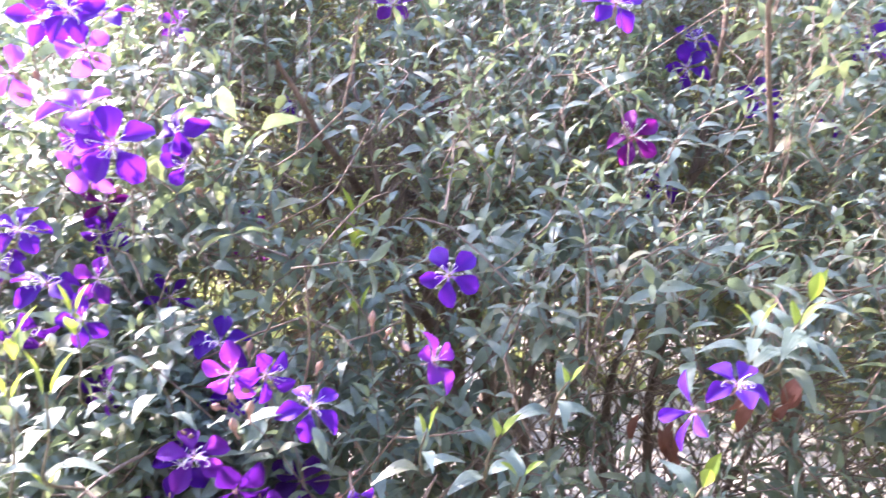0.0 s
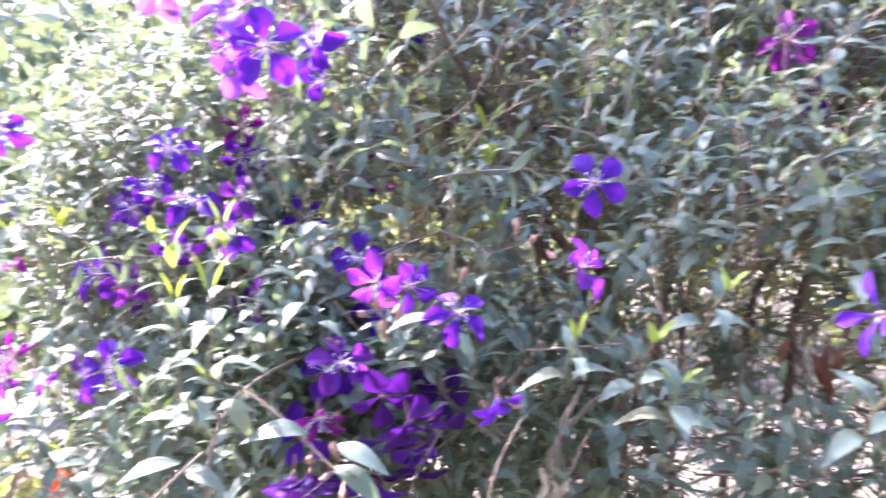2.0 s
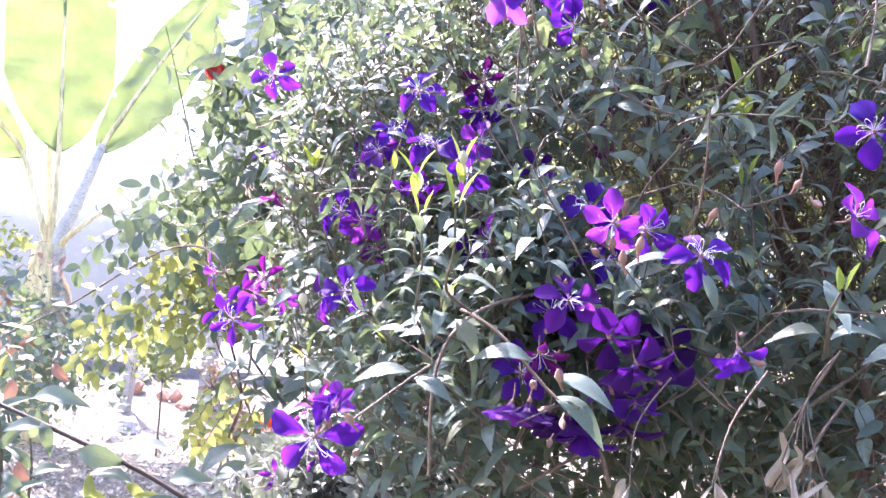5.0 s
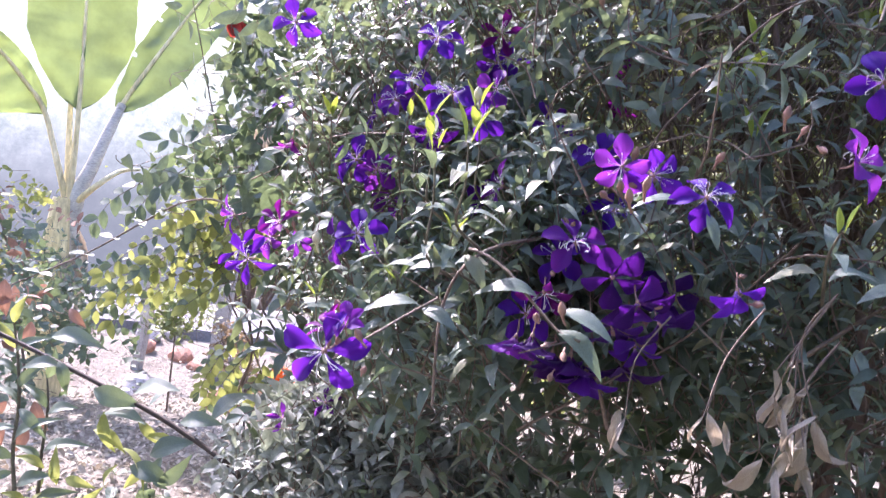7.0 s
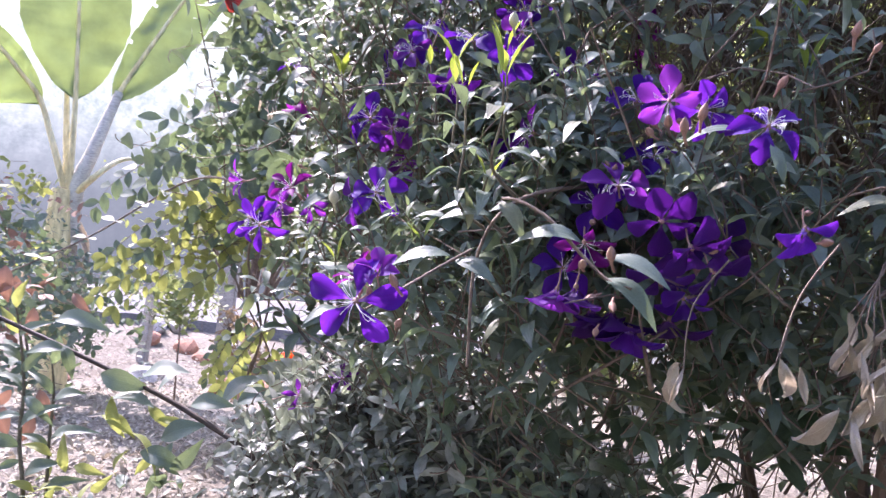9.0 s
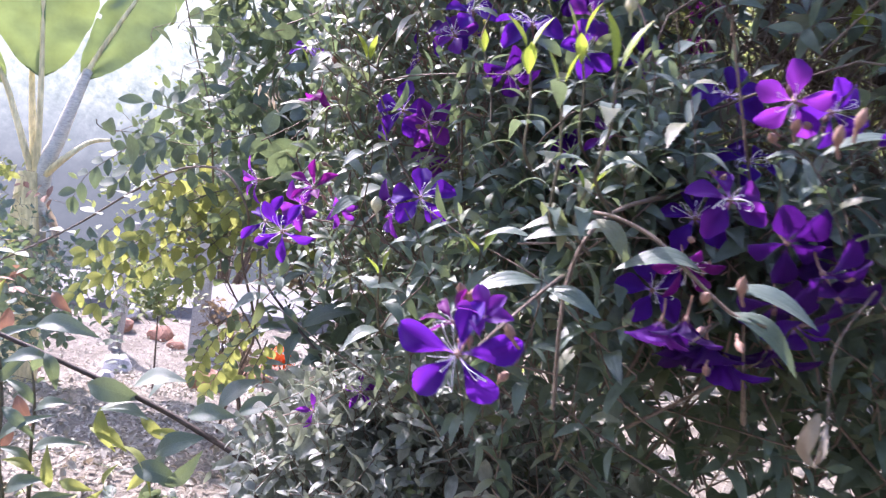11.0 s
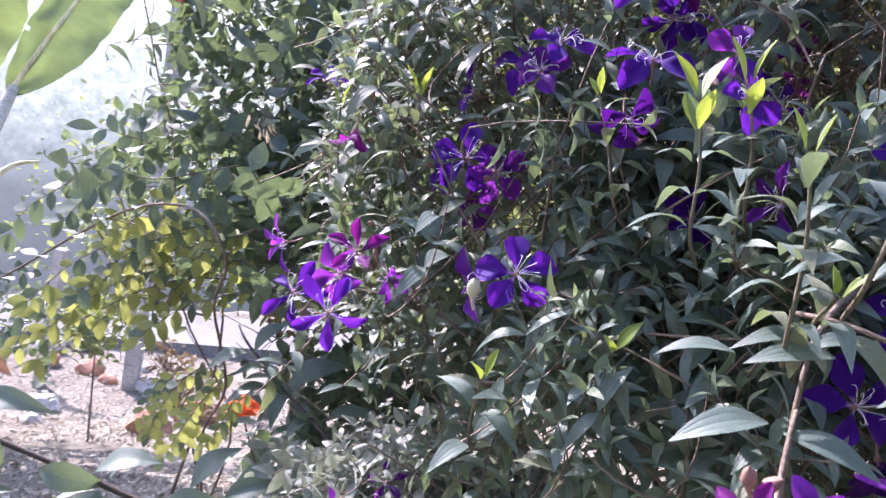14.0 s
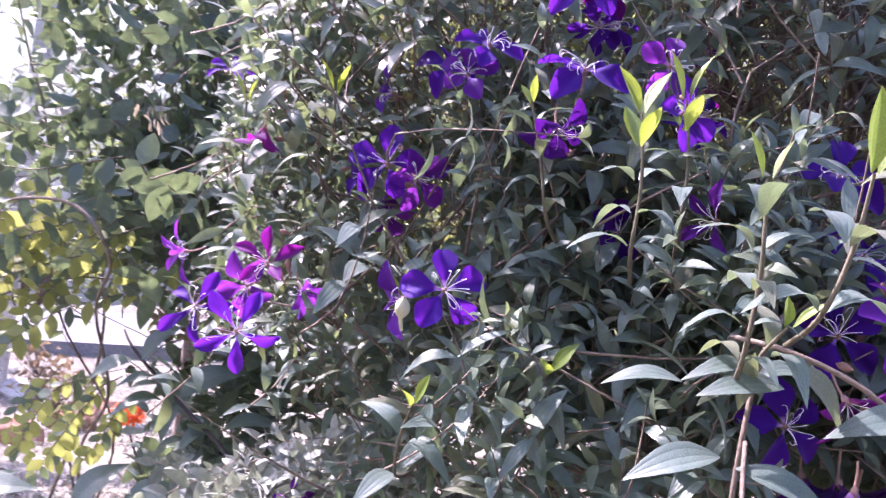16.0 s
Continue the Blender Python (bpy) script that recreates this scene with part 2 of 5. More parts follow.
# ---- mesh helpers ----
def blade(length, width, along=7, across=2, power=0.8, skew=0.9, droop=0.25, fold=0.25, curl=0.0, tip=0.0, ruffle=0.0):
    """A leaf or petal that grows from the origin along +y, its face to +z. Returns points, faces, uv."""
    pts, uv = [], []
    for i in range(along + 1):
        s = i / along
        half = width / 2 * max(math.sin(math.pi * min(1, s ** skew)), 0.0) ** power
        half = max(half, width * (0.04 if s < 0.5 else tip))
        for j in range(-across, across + 1):
            k = j / across
            bend = -droop * length * s * s + curl * length * math.sin(math.pi * s)
            z = bend + fold * abs(k) * half - 0.25 * fold * half + ruffle * length * math.sin(5.5 * s + 3.0 * k) * abs(k)
            pts.append((k * half, length * s * (1 - 0.12 * abs(droop) * s), z))
            uv.append((0.5 + 0.5 * k, s))
    w = 2 * across + 1
    faces = [(i * w + j, i * w + j + 1, (i + 1) * w + j + 1, (i + 1) * w + j) for i in range(along) for j in range(w - 1)]
    return np.array(pts), np.array(faces), np.array(uv)


def mesh_data(name, pts, faces, uv=None, mat=None):
    """Quads (or equal polygons) to a smooth mesh."""
    pts, faces = np.asarray(pts, dtype=np.float32), np.asarray(faces, dtype=np.int32)
    me = bpy.data.meshes.new(name)
    count, size = faces.shape
    me.vertices.add(len(pts))
    me.vertices.foreach_set("co", pts.ravel())
    me.loops.add(count * size)
    me.loops.foreach_set("vertex_index", faces.ravel())
    me.polygons.add(count)
    me.polygons.foreach_set("loop_start", np.arange(count, dtype=np.int32) * size)
    me.polygons.foreach_set("use_smooth", np.ones(count, dtype=bool))
    if uv is not None:
        layer = me.uv_layers.new(name="UVMap")
        layer.data.foreach_set("uv", np.asarray(uv, dtype=np.float32)[faces.ravel()].ravel())
    me.update(calc_edges=True)
    if mat:
        me.materials.append(mat)
    return me


def many(template, mats):
    """One point set with the template at each of the n x 4 x 4 poses."""
    pts, faces, uv = template
    n, k = len(mats), len(pts)
    out = np.einsum("nij,kj->nki", mats[:, :3, :3], pts) + mats[:, None, :3, 3]
    return out.reshape(-1, 3), (faces[None] + (np.arange(n) * k)[:, None, None]).reshape(-1, faces.shape[1]), np.tile(uv, (n, 1))


def joined(name, groups, mat):
    """Several (points, faces, uv) as one mesh."""
    pts, faces, uvs, base = [], [], [], 0
    for p, f, u in groups:
        pts.append(p), faces.append(f + base), uvs.append(u)
        base += len(p)
    return mesh_data(name, np.concatenate(pts), np.concatenate(faces), np.concatenate(uvs), mat)


def tube(points, radii, sides=6, steps=4):
    """A bent, tapering rod through the points."""
    pts = [Vector(p) for p in points]
    line, size = [], []
    for i in range(len(pts) - 1):
        a, b, c, d = pts[max(i - 1, 0)], pts[i], pts[i + 1], pts[min(i + 2, len(pts) - 1)]
        for s in range(steps):
            t = s / steps
            line.append(0.5 * (2 * b + (c - a) * t + (2 * a - 5 * b + 4 * c - d) * t * t + (3 * b - a - 3 * c + d) * t ** 3))
            size.append(radii[i] * (1 - t) + radii[i + 1] * t)
    line.append(pts[-1]), size.append(radii[-1])
    out, uv = [], []
    side = Vector((1, 0.3, 0.1))
    for i, p in enumerate(line):
        way = (line[min(i + 1, len(line) - 1)] - line[max(i - 1, 0)]).normalized()
        side = (side - way * side.dot(way)).normalized()
        other = way.cross(side)
        for k in range(sides):
            a = 2 * math.pi * k / sides
            out.append(p + (side * math.cos(a) + other * math.sin(a)) * size[i])
            uv.append((k / sides, i / len(line)))
    faces = [(i * sides + k, i * sides + (k + 1) % sides, (i + 1) * sides + (k + 1) % sides, (i + 1) * sides + k) for i in range(len(line) - 1) for k in range(sides)]
    return np.array([tuple(v) for v in out]), np.array(faces), np.array(uv)


def ovoid(length, width, sides=8, rings=6, point=0.0):
    """A bud that grows along +z."""
    out, uv = [], []
    for i in range(rings + 1):
        s = i / rings
        r = width / 2 * max(math.sin(math.pi * (0.06 + 0.92 * s)), 0.05) ** 0.7 * (1 - point * s)
        for k in range(sides):
            a = 2 * math.pi * k / sides
            out.append((r * math.cos(a), r * math.sin(a), length * s)), uv.append((k / sides, s))
    faces = [(i * sides + k, i * sides + (k + 1) % sides, (i + 1) * sides + (k + 1) % sides, (i + 1) * sides + k) for i in range(rings) for k in range(sides)]
    return np.array(out), np.array(faces), np.array(uv)


def part(name, data, parent, label="", m=None):
    """Links mesh data as one part of a thing."""
    ob = new(name, data)
    ob.parent = parent
    if m is not None:
        ob.matrix_basis = m
    return tagged(ob, label) if label else ob


def thing(name, place, label, category, group="", kind=""):
    ob = new(name)
    ob.location = place
    ob.empty_display_size = 0.1
    return tagged(ob, label, category, group, kind)


def turned(template, m):
    pts, faces, uv = template
    m = np.array(m)
    return pts @ m[:3, :3].T + m[:3, 3], faces, uv


def frame_of(way, up, place=(0, 0, 0)):
    """A pose with +y along way and +z as near to up as it goes."""
    y = Vector(way).normalized()
    z = Vector(up) - y * Vector(up).dot(y)
    z = z.normalized() if z.length > 1e-5 else y.orthogonal().normalized()
    x = y.cross(z)
    m = Matrix((x, y, z)).transposed().to_4x4()
    m.translation = place
    return m


# ---- ground and distance ----
def ground_height(x, y):
    away = -0.83 * x + 0.56 * y
    side = min(max((0.4 - x) / 2.2, 0.0), 1.0)
    fall = 0.30 * min(max(away - 2.6, 0.0), 3.9) + 0.75 * min(max(away - 9.6, 0.0), 16.0)
    return -fall * side * side * (3 - 2 * side)


def build_ground():
    lines = np.concatenate([np.linspace(-1500, -16, 14), np.linspace(-12, 12, 121), np.linspace(16, 1500, 14)])
    pts, uv = [], []
    for y in lines:
        for x in lines:
            near = math.hypot(x, y) < 17
            bump = 0.035 * noise.noise((x * 0.9, y * 0.9, 0.3)) + 0.02 * noise.noise((x * 3.1, y * 3.1, 1.7)) if near else 0
            pts.append((x, y, ground_height(x, y) + bump)), uv.append((x, y))
    w = len(lines)
    faces = [(i * w + j, i * w + j + 1, (i + 1) * w + j + 1, (i + 1) * w + j) for i in range(w - 1) for j in range(w - 1)]
    tagged(new("ground", mesh_data("ground", pts, faces, uv, SOIL)), "pale dry soil strewn with fallen leaves", "ground", kind="structure")


build_ground()


def build_backdrop():
    """Wooded hillside far across the valley, too far off to shift; glows, haze painted in."""
    m, n, l, bsdf, out = material("glowing_hillside")
    coord = n.new("ShaderNodeTexCoord")
    sep = n.new("ShaderNodeSeparateXYZ")
    l.new(coord.outputs["Object"], sep.inputs[0])
    big = node(n, "TexNoise", Scale=0.35, Detail=6.0, Roughness=0.7)
    fine = node(n, "TexNoise", Scale=1.1, Detail=8.0, Roughness=0.8)
    l.new(coord.outputs["Object"], big.inputs["Vector"])
    l.new(coord.outputs["Object"], fine.inputs["Vector"])
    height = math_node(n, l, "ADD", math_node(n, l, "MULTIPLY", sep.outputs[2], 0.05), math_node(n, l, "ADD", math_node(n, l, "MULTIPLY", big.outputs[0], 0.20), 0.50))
    # paler with height: the bright haze is painted into the glow
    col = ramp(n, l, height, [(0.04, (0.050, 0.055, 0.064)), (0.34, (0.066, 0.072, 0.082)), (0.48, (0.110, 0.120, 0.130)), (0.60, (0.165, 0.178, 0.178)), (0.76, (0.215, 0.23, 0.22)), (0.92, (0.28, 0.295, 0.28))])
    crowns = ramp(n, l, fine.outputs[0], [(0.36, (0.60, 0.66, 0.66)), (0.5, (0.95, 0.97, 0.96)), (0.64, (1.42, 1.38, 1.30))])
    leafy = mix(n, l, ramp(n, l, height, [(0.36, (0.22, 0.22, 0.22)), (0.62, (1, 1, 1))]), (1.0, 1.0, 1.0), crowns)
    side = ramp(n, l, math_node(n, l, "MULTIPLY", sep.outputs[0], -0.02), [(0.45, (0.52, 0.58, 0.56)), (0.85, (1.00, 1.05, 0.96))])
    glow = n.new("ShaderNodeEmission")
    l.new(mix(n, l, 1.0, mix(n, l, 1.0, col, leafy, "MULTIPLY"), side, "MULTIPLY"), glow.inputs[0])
    l.new(glow.outputs[0], out.inputs[0])
    pts, faces = [], []
    for k in range(61):
        a = radians(-35 + 190 * k / 60)
        for z in (-18, -8, -2, 6, 24):
            pts.append((-48 * math.sin(a), 48 * math.cos(a), z))
    faces = [(k * 5 + j, k * 5 + j + 1, k * 5 + j + 6, k * 5 + j + 5) for k in range(60) for j in range(4)]
    tagged(new("backdrop", mesh_data("backdrop", pts, faces, None, m)), "glowing backdrop painted as a hazy wooded hillside far across the valley", "hillside", kind="structure")


build_backdrop()


def shape_mesh(name, template, mat):
    return mesh_data(name, *template, mat)


# ---- the flowering shrub ----
shrub = thing("flowering_shrub", (0.2, 1.9, 0), "tall spreading shrub with velvety leaves and violet flowers", "shrub")
SHRUB_INV = Matrix.Translation((-0.2, -1.9, 0))
TIB = [blade(1.0, w, 9, 2, 0.95, 0.9, d, f, c) for w, d, f, c in ((0.33, 0.30, 0.18, 0.08), (0.38, 0.42, 0.14, 0.12), (0.28, 0.22, 0.22, 0.06), (0.35, 0.50, 0.16, 0.18))]
TIB_LOW = [blade(1.0, w, 5, 1, 1.0, 0.92, d, f, c) for w, d, f, c in ((0.33, 0.22, 0.22, 0.04), (0.36, 0.40, 0.18, 0.05), (0.30, 0.10, 0.28, 0.0))]
TIB_MID = [blade(1.0, w, 7, 1, 0.95, 0.9, d, f, c) for w, d, f, c in ((0.30, 0.28, 0.16, 0.08), (0.36, 0.42, 0.12, 0.12), (0.25, 0.18, 0.20, 0.06))]
TIB_MESH = [shape_mesh("leaf", t, LEAF) for t in TIB]
YOUNG_MESH = [shape_mesh("leaf", blade(1.0, w, 8, 2, 1.05, 0.95, d, f, 0.03), LEAF_YOUNG) for w, d, f in ((0.36, -0.05, 0.4), (0.33, 0.05, 0.5), (0.38, 0.12, 0.35))]


def direction(yaw, pitch):
    """yaw 0 points to -y, plus to +x; pitch up."""
    a, b = radians(yaw), radians(pitch)
    return Vector((math.sin(a) * math.cos(b), -math.cos(a) * math.cos(b), math.sin(b)))


clear = []  # (place, axis, reach, radius): the air in front of the flowers

PETALS = {}
for shape, wide, droop, fold, tip in (("wide", 0.76, 0.30, 0.30, 0.22), ("mid", 0.68, 0.32, 0.32, 0.20), ("oval", 0.54, 0.26, 0.32, 0.14), ("slim", 0.38, 0.22, 0.36, 0.10)):
    for tone, mat in (("violet", PETAL_VIOLET), ("purple", PETAL_PURPLE), ("magenta", PETAL_MAGENTA), ("lilac", PETAL_LILAC), ("deep", PETAL_SHADED)):
        PETALS[shape, tone] = [mesh_data("petal", *blade(1.0, wide, 9, 3, 0.66, 1.95, droop + v, fold + abs(v), 0.07, tip, 0.035 + abs(v) * 0.14), mat) for v in (0.0, 0.16, -0.14, 0.3)]


def stamen_mesh(seed):
    """One curled stamen with a hooked anther, leaning to +x."""
    rng = random.Random(seed)
    reach, rise, hook = rng.uniform(0.20, 0.50), rng.uniform(0.14, 0.34), rng.uniform(0.12, 0.24)
    sway = rng.uniform(-0.14, 0.14)
    pts = [(0.02, 0, 0.0), (reach * 0.5, sway * 0.3, rise * 0.65), (reach, sway, rise), (reach + hook * 0.8, sway * 1.5, rise - hook * 0.2), (reach + hook * 0.9, sway, rise - hook), (reach + hook * 0.35, sway * 0.4, rise - hook * 1.15)]
    return mesh_data("stamen", *tube(pts, [0.009, 0.008, 0.008, 0.013, 0.011, 0.005], 4, 3), STAMEN)


STAMEN_MESH = [stamen_mesh(s) for s in range(8)]
CUP = joined("flower", [ovoid(0.26, 0.17, 8, 5), turned(tube([(0, 0, 0.02), (0.02, 0.01, -0.2), (0.05, 0.1, -0.5)], [0.035, 0.03, 0.028], 5, 2), Matrix())], CALYX)
flower_rng = random.Random(11)


def flower(place, yaw, pitch, spin=0, size=0.043, shape="mid", tone="violet", spread=82, petals=5, stamens=True):
    """A five-petalled flower; spread: degrees by which the petals lean from its axis."""
    r = flower_rng
    axis = direction(yaw, pitch)
    m = Matrix.Translation(place) @ axis.to_track_quat("Z", "Y").to_matrix().to_4x4() @ pose(0, 0, 0, 0, 0, spin)
    words = {"violet": "deep violet", "purple": "purple", "magenta": "fading magenta", "lilac": "pale lilac", "deep": "shade-darkened violet"}[tone]
    state = "five-petalled flower with pale curled stamens" if spread < 100 else "wilting flower with hanging petals"
    ob = part("flower", CUP, shrub, words + " " + state, SHRUB_INV @ m @ pose(0, 0, -0.16 * size) @ Matrix.Scale(size, 4))
    for k in range(petals):
        lean = 90 - spread + r.uniform(-16, 14)
        pm = pose(0, 0, 0.16, 0, 0, 72 * k + r.uniform(-9, 9)) @ pose(0, 0.07, 0, lean) @ pose(0, 0, 0, 0, r.uniform(-26, 26)) @ Matrix.Scale(r.uniform(0.86, 1.06), 4)
        part("petal", r.choice(PETALS[shape, tone]), ob, "", pm)
    if stamens:
        lop = r.uniform(0, 360)
        for k in range(9):
            part("stamen", r.choice(STAMEN_MESH), ob, "", pose(0, 0, 0.18, 0, 0, lop + 27 * k + r.uniform(-18, 18)) @ Matrix.Scale(r.uniform(0.75, 1.05), 4))
    clear.append((Vector(place), axis, 0.30, size * 0.80))
    if place[1] < 1.2:
        clear.append((Vector(place) + axis * size * 0.5, Vector((0.1, -0.99, 0.05)), 0.30, size * 0.62))
    return ob


BUD = joined("bud", [ovoid(1.0, 0.62, 9, 7, 0.35), tube([(0, 0, 0.03), (0.05, 0, -0.3), (0.16, 0.05, -0.7)], [0.13, 0.09, 0.08], 5, 2)], CALYX)
BUD_PALE = joined("bud", [ovoid(1.0, 0.75, 9, 7, 0.2), tube([(0, 0, 0.03), (0.05, 0, -0.3), (0.16, 0.05, -0.7)], [0.13, 0.09, 0.08], 5, 2)], GREEN_BUD)


def bud(place, yaw, pitch, size=0.016, pale=False):
    m = Matrix.Translation(place) @ direction(yaw, pitch).to_track_quat("Z", "Y").to_matrix().to_4x4() @ Matrix.Scale(size, 4)
    part("bud", BUD_PALE if pale else BUD, shrub, "pale green flower bud" if pale else "pinkish brown flower bud", SHRUB_INV @ m)


def limb(points, radii, name="branch", mat=None, sides=8):
    p, f, u = tube(points, radii, sides, 5)
    wob = np.array([[noise.noise((x * 14, y * 14, z * 14 + k)) for k in (0.0, 5.0, 9.0)] for x, y, z in p]) * (0.16 * max(radii))
    if max(radii) > 0.006:
        wob += np.array([[noise.noise((x * 3, y * 3, z * 6 + k)) for k in (0.0, 5.0, 9.0)] for x, y, z in p]) * (0.035, 0.03, 0.0)
    part(name, mesh_data(name, p + wob - np.array((0.2, 1.9, 0)), f, u, mat or BARK), shrub)


shoot_rng = random.Random(5)


def shoot(tip, yaw, pitch, length=0.12, pairs=4, size=0.07, young=2, open_angle=62, twist=0.0, top=0.5):
    """A leafy shoot that ends at tip: crossed pairs of leaves, the youngest on top. Each leaf is a part."""
    r = shoot_rng
    axis = direction(yaw, pitch)
    tip = Vector(tip)
    base = tip - axis * length
    side = axis.cross(Vector((0, 0, 1))).normalized() if abs(axis.z) < 0.95 else Vector((1, 0, 0))
    limb([base - axis * 0.03 + Vector((0.0, 0.06, 0.0)), base, (base + tip) / 2 + side * 0.004, tip], [0.0020, 0.0018, 0.0015, 0.0011], "stem", STEM, 5)
    for k in range(pairs):
        s = k / max(pairs - 1, 1)
        spot = tip - axis * length * s * 0.95
        turn = radians(twist + 90 * k + r.uniform(-12, 12))
        lean = 20 + (open_angle - 20) * min(1, s * 1.3 + 0.05) + r.uniform(-8, 8)
        big = size * (top + (1 - top) * min(1, s * 1.6)) * r.uniform(0.88, 1.1)
        for half in (0, math.pi):
            out = Matrix.Rotation(turn + half, 3, axis) @ side
            way = axis * math.cos(radians(lean)) + out * math.sin(radians(lean))
            m = frame_of(way, axis + Vector((0, 0, 0.4)) + out * -0.2, spot + out * 0.003) @ Matrix.Scale(big * r.uniform(0.9, 1.08), 4)
            part("leaf", r.choice(YOUNG_MESH if k < young else (TIB_MESH[1], TIB_MESH[3])), shrub, "", SHRUB_INV @ m)


def leaf(place, yaw, pitch, size=0.09, face=(0, 0, 1), kind=0):
    """One leaf that grows from place towards yaw and pitch."""
    m = frame_of(direction(yaw, pitch), face, place) @ Matrix.Scale(size, 4)
    part("leaf", TIB_MESH[kind], shrub, "", SHRUB_INV @ m)


# flowers, from the open side of the shrub to its end
flower((-0.085, 0.963, 1.469), 8, 14, 178, 0.036, "mid", "violet", 80)
flower((-0.206, 0.863, 1.320), 22, 38, 172, 0.035, "mid", "violet", 86)
flower((-0.908, 0.900, 1.087), 22, 8, 47, 0.046, "slim", "violet", 86)
flower((-0.394, 1.025, 1.349), 8, 50, 10, 0.040, "mid", "violet", 74)
flower((-0.359, 1.025, 1.282), 20, 52, 30, 0.040, "mid", "violet", 80)
flower((-0.347, 0.890, 1.241), 12, 40, 20, 0.038, "mid", "purple", 78)
flower((-0.383, 0.935, 1.215), 5, 25, 15, 0.038, "mid", "violet", 76)
# tone "deep": flowers of the shaded cluster, their shade painted as darker petals
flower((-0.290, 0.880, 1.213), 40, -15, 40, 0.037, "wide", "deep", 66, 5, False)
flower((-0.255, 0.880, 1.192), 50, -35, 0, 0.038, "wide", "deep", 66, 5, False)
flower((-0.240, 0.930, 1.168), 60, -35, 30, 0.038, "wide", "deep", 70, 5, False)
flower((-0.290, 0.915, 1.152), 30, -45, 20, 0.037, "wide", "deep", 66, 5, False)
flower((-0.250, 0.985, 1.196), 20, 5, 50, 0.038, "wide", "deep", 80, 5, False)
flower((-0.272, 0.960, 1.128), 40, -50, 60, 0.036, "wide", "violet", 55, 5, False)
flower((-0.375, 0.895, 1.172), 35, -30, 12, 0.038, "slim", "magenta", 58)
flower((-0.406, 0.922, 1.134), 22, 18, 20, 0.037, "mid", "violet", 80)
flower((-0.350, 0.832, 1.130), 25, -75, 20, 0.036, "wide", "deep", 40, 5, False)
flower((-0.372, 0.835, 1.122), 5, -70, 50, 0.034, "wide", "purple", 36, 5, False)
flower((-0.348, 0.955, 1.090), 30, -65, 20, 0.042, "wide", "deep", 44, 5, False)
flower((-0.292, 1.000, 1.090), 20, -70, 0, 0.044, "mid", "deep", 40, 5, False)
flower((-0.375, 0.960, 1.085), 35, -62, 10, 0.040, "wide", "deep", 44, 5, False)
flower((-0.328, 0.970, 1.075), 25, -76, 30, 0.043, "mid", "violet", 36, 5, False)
flower((-0.158, 0.880, 1.232), 45, -50, 0, 0.032, "mid", "violet", 46, 4, False)
flower((-0.385, 0.755, 1.572), 14, 12, 10, 0.036, "wide", "violet", 80)
flower((-0.428, 0.758, 1.604), 5, 50, 0, 0.034, "mid", "lilac", 66, 5, False)
flower((-0.432, 0.770, 1.578), -15, 5, 30, 0.033, "mid", "purple", 70)
flower((-0.422, 0.775, 1.556), 10, -40, 0, 0.032, "mid", "lilac", 58, 4, False)
flower((-0.716, 0.935, 1.172), 18, 20, 10, 0.042, "mid", "violet", 80)
flower((-0.762, 0.950, 1.150), -40, -20, 20, 0.036, "mid", "purple", 60, 4)
flower((-0.846, 1.052, 1.278), 16, 12, 2, 0.042, "mid", "violet", 76)
flower((-0.815, 1.075, 1.268), 45, -10, 25, 0.038, "mid", "purple", 60)
flower((-0.875, 1.060, 1.262), -45, -15, 0, 0.034, "mid", "violet", 58, 4)
flower((-0.800, 1.075, 1.402), 5, 55, 15, 0.042, "mid", "violet", 84)
flower((-0.752, 1.045, 1.424), 8, 52, 40, 0.040, "mid", "violet", 82)
flower((-0.765, 1.030, 1.388), 10, 30, 0, 0.036, "mid", "purple", 76)
flower((-0.895, 1.145, 1.366), -50, 12, 0, 0.036, "mid", "violet", 64, 4)
flower((-0.640, 1.006, 1.407), 5, 60, 20, 0.042, "mid", "violet", 82)
flower((-0.652, 0.985, 1.345), 50, -60, 0, 0.038, "mid", "deep", 58)
flower((-0.577, 1.064, 1.255), 15, 20, 0, 0.034, "mid", "violet", 66, 4)
flower((-0.540, 0.945, 1.372), 50, 0, 20, 0.034, "mid", "violet", 62, 4)
flower((-0.561, 1.000, 1.420), 20, 10, 0, 0.032, "mid", "purple", 66, 4)
flower((-0.483, 1.422, 1.745), 5, 0, 0, 0.026, "mid", "violet", 60, 4)
flower((-0.219, 1.642, 1.808), 5, 0, 0, 0.028, "slim", "magenta", 52, 4)
flower((-0.450, 0.600, 1.112), 22, 4, 4, 0.043, "oval", "violet", 86)
flower((-0.448, 0.622, 1.134), 25, 55, 20, 0.026, "oval", "purple", 36, 5, False)
flower((-0.470, 0.622, 1.126), -50, 40, 0, 0.024, "slim", "magenta", 44, 4)
flower((-0.315, 0.900, 1.338), 15, -15, 0, 0.034, "mid", "purple", 70)
flower((-0.285, 0.925, 1.335), 45, -10, 30, 0.036, "mid", "violet", 75)
flower((0.172, 0.816, 1.372), -60, 5, 35, 0.036, "slim", "violet", 72, 4, False)
flower((0.214, 0.840, 1.396), 5, 50, 40, 0.030, "mid", "violet", 66)
flower((-0.530, 1.400, 1.525), 5, -20, 0, 0.031, "mid", "magenta", 60)
flower((-0.522, 1.385, 1.470), 5, -50, 20, 0.034, "mid", "magenta", 50)
flower((-0.084, 0.890, 1.378), 50, 25, 0, 0.033, "mid", "purple", 58)
flower((-0.453, 0.985, 1.615), -20, 5, 10, 0.036, "mid", "violet", 65)
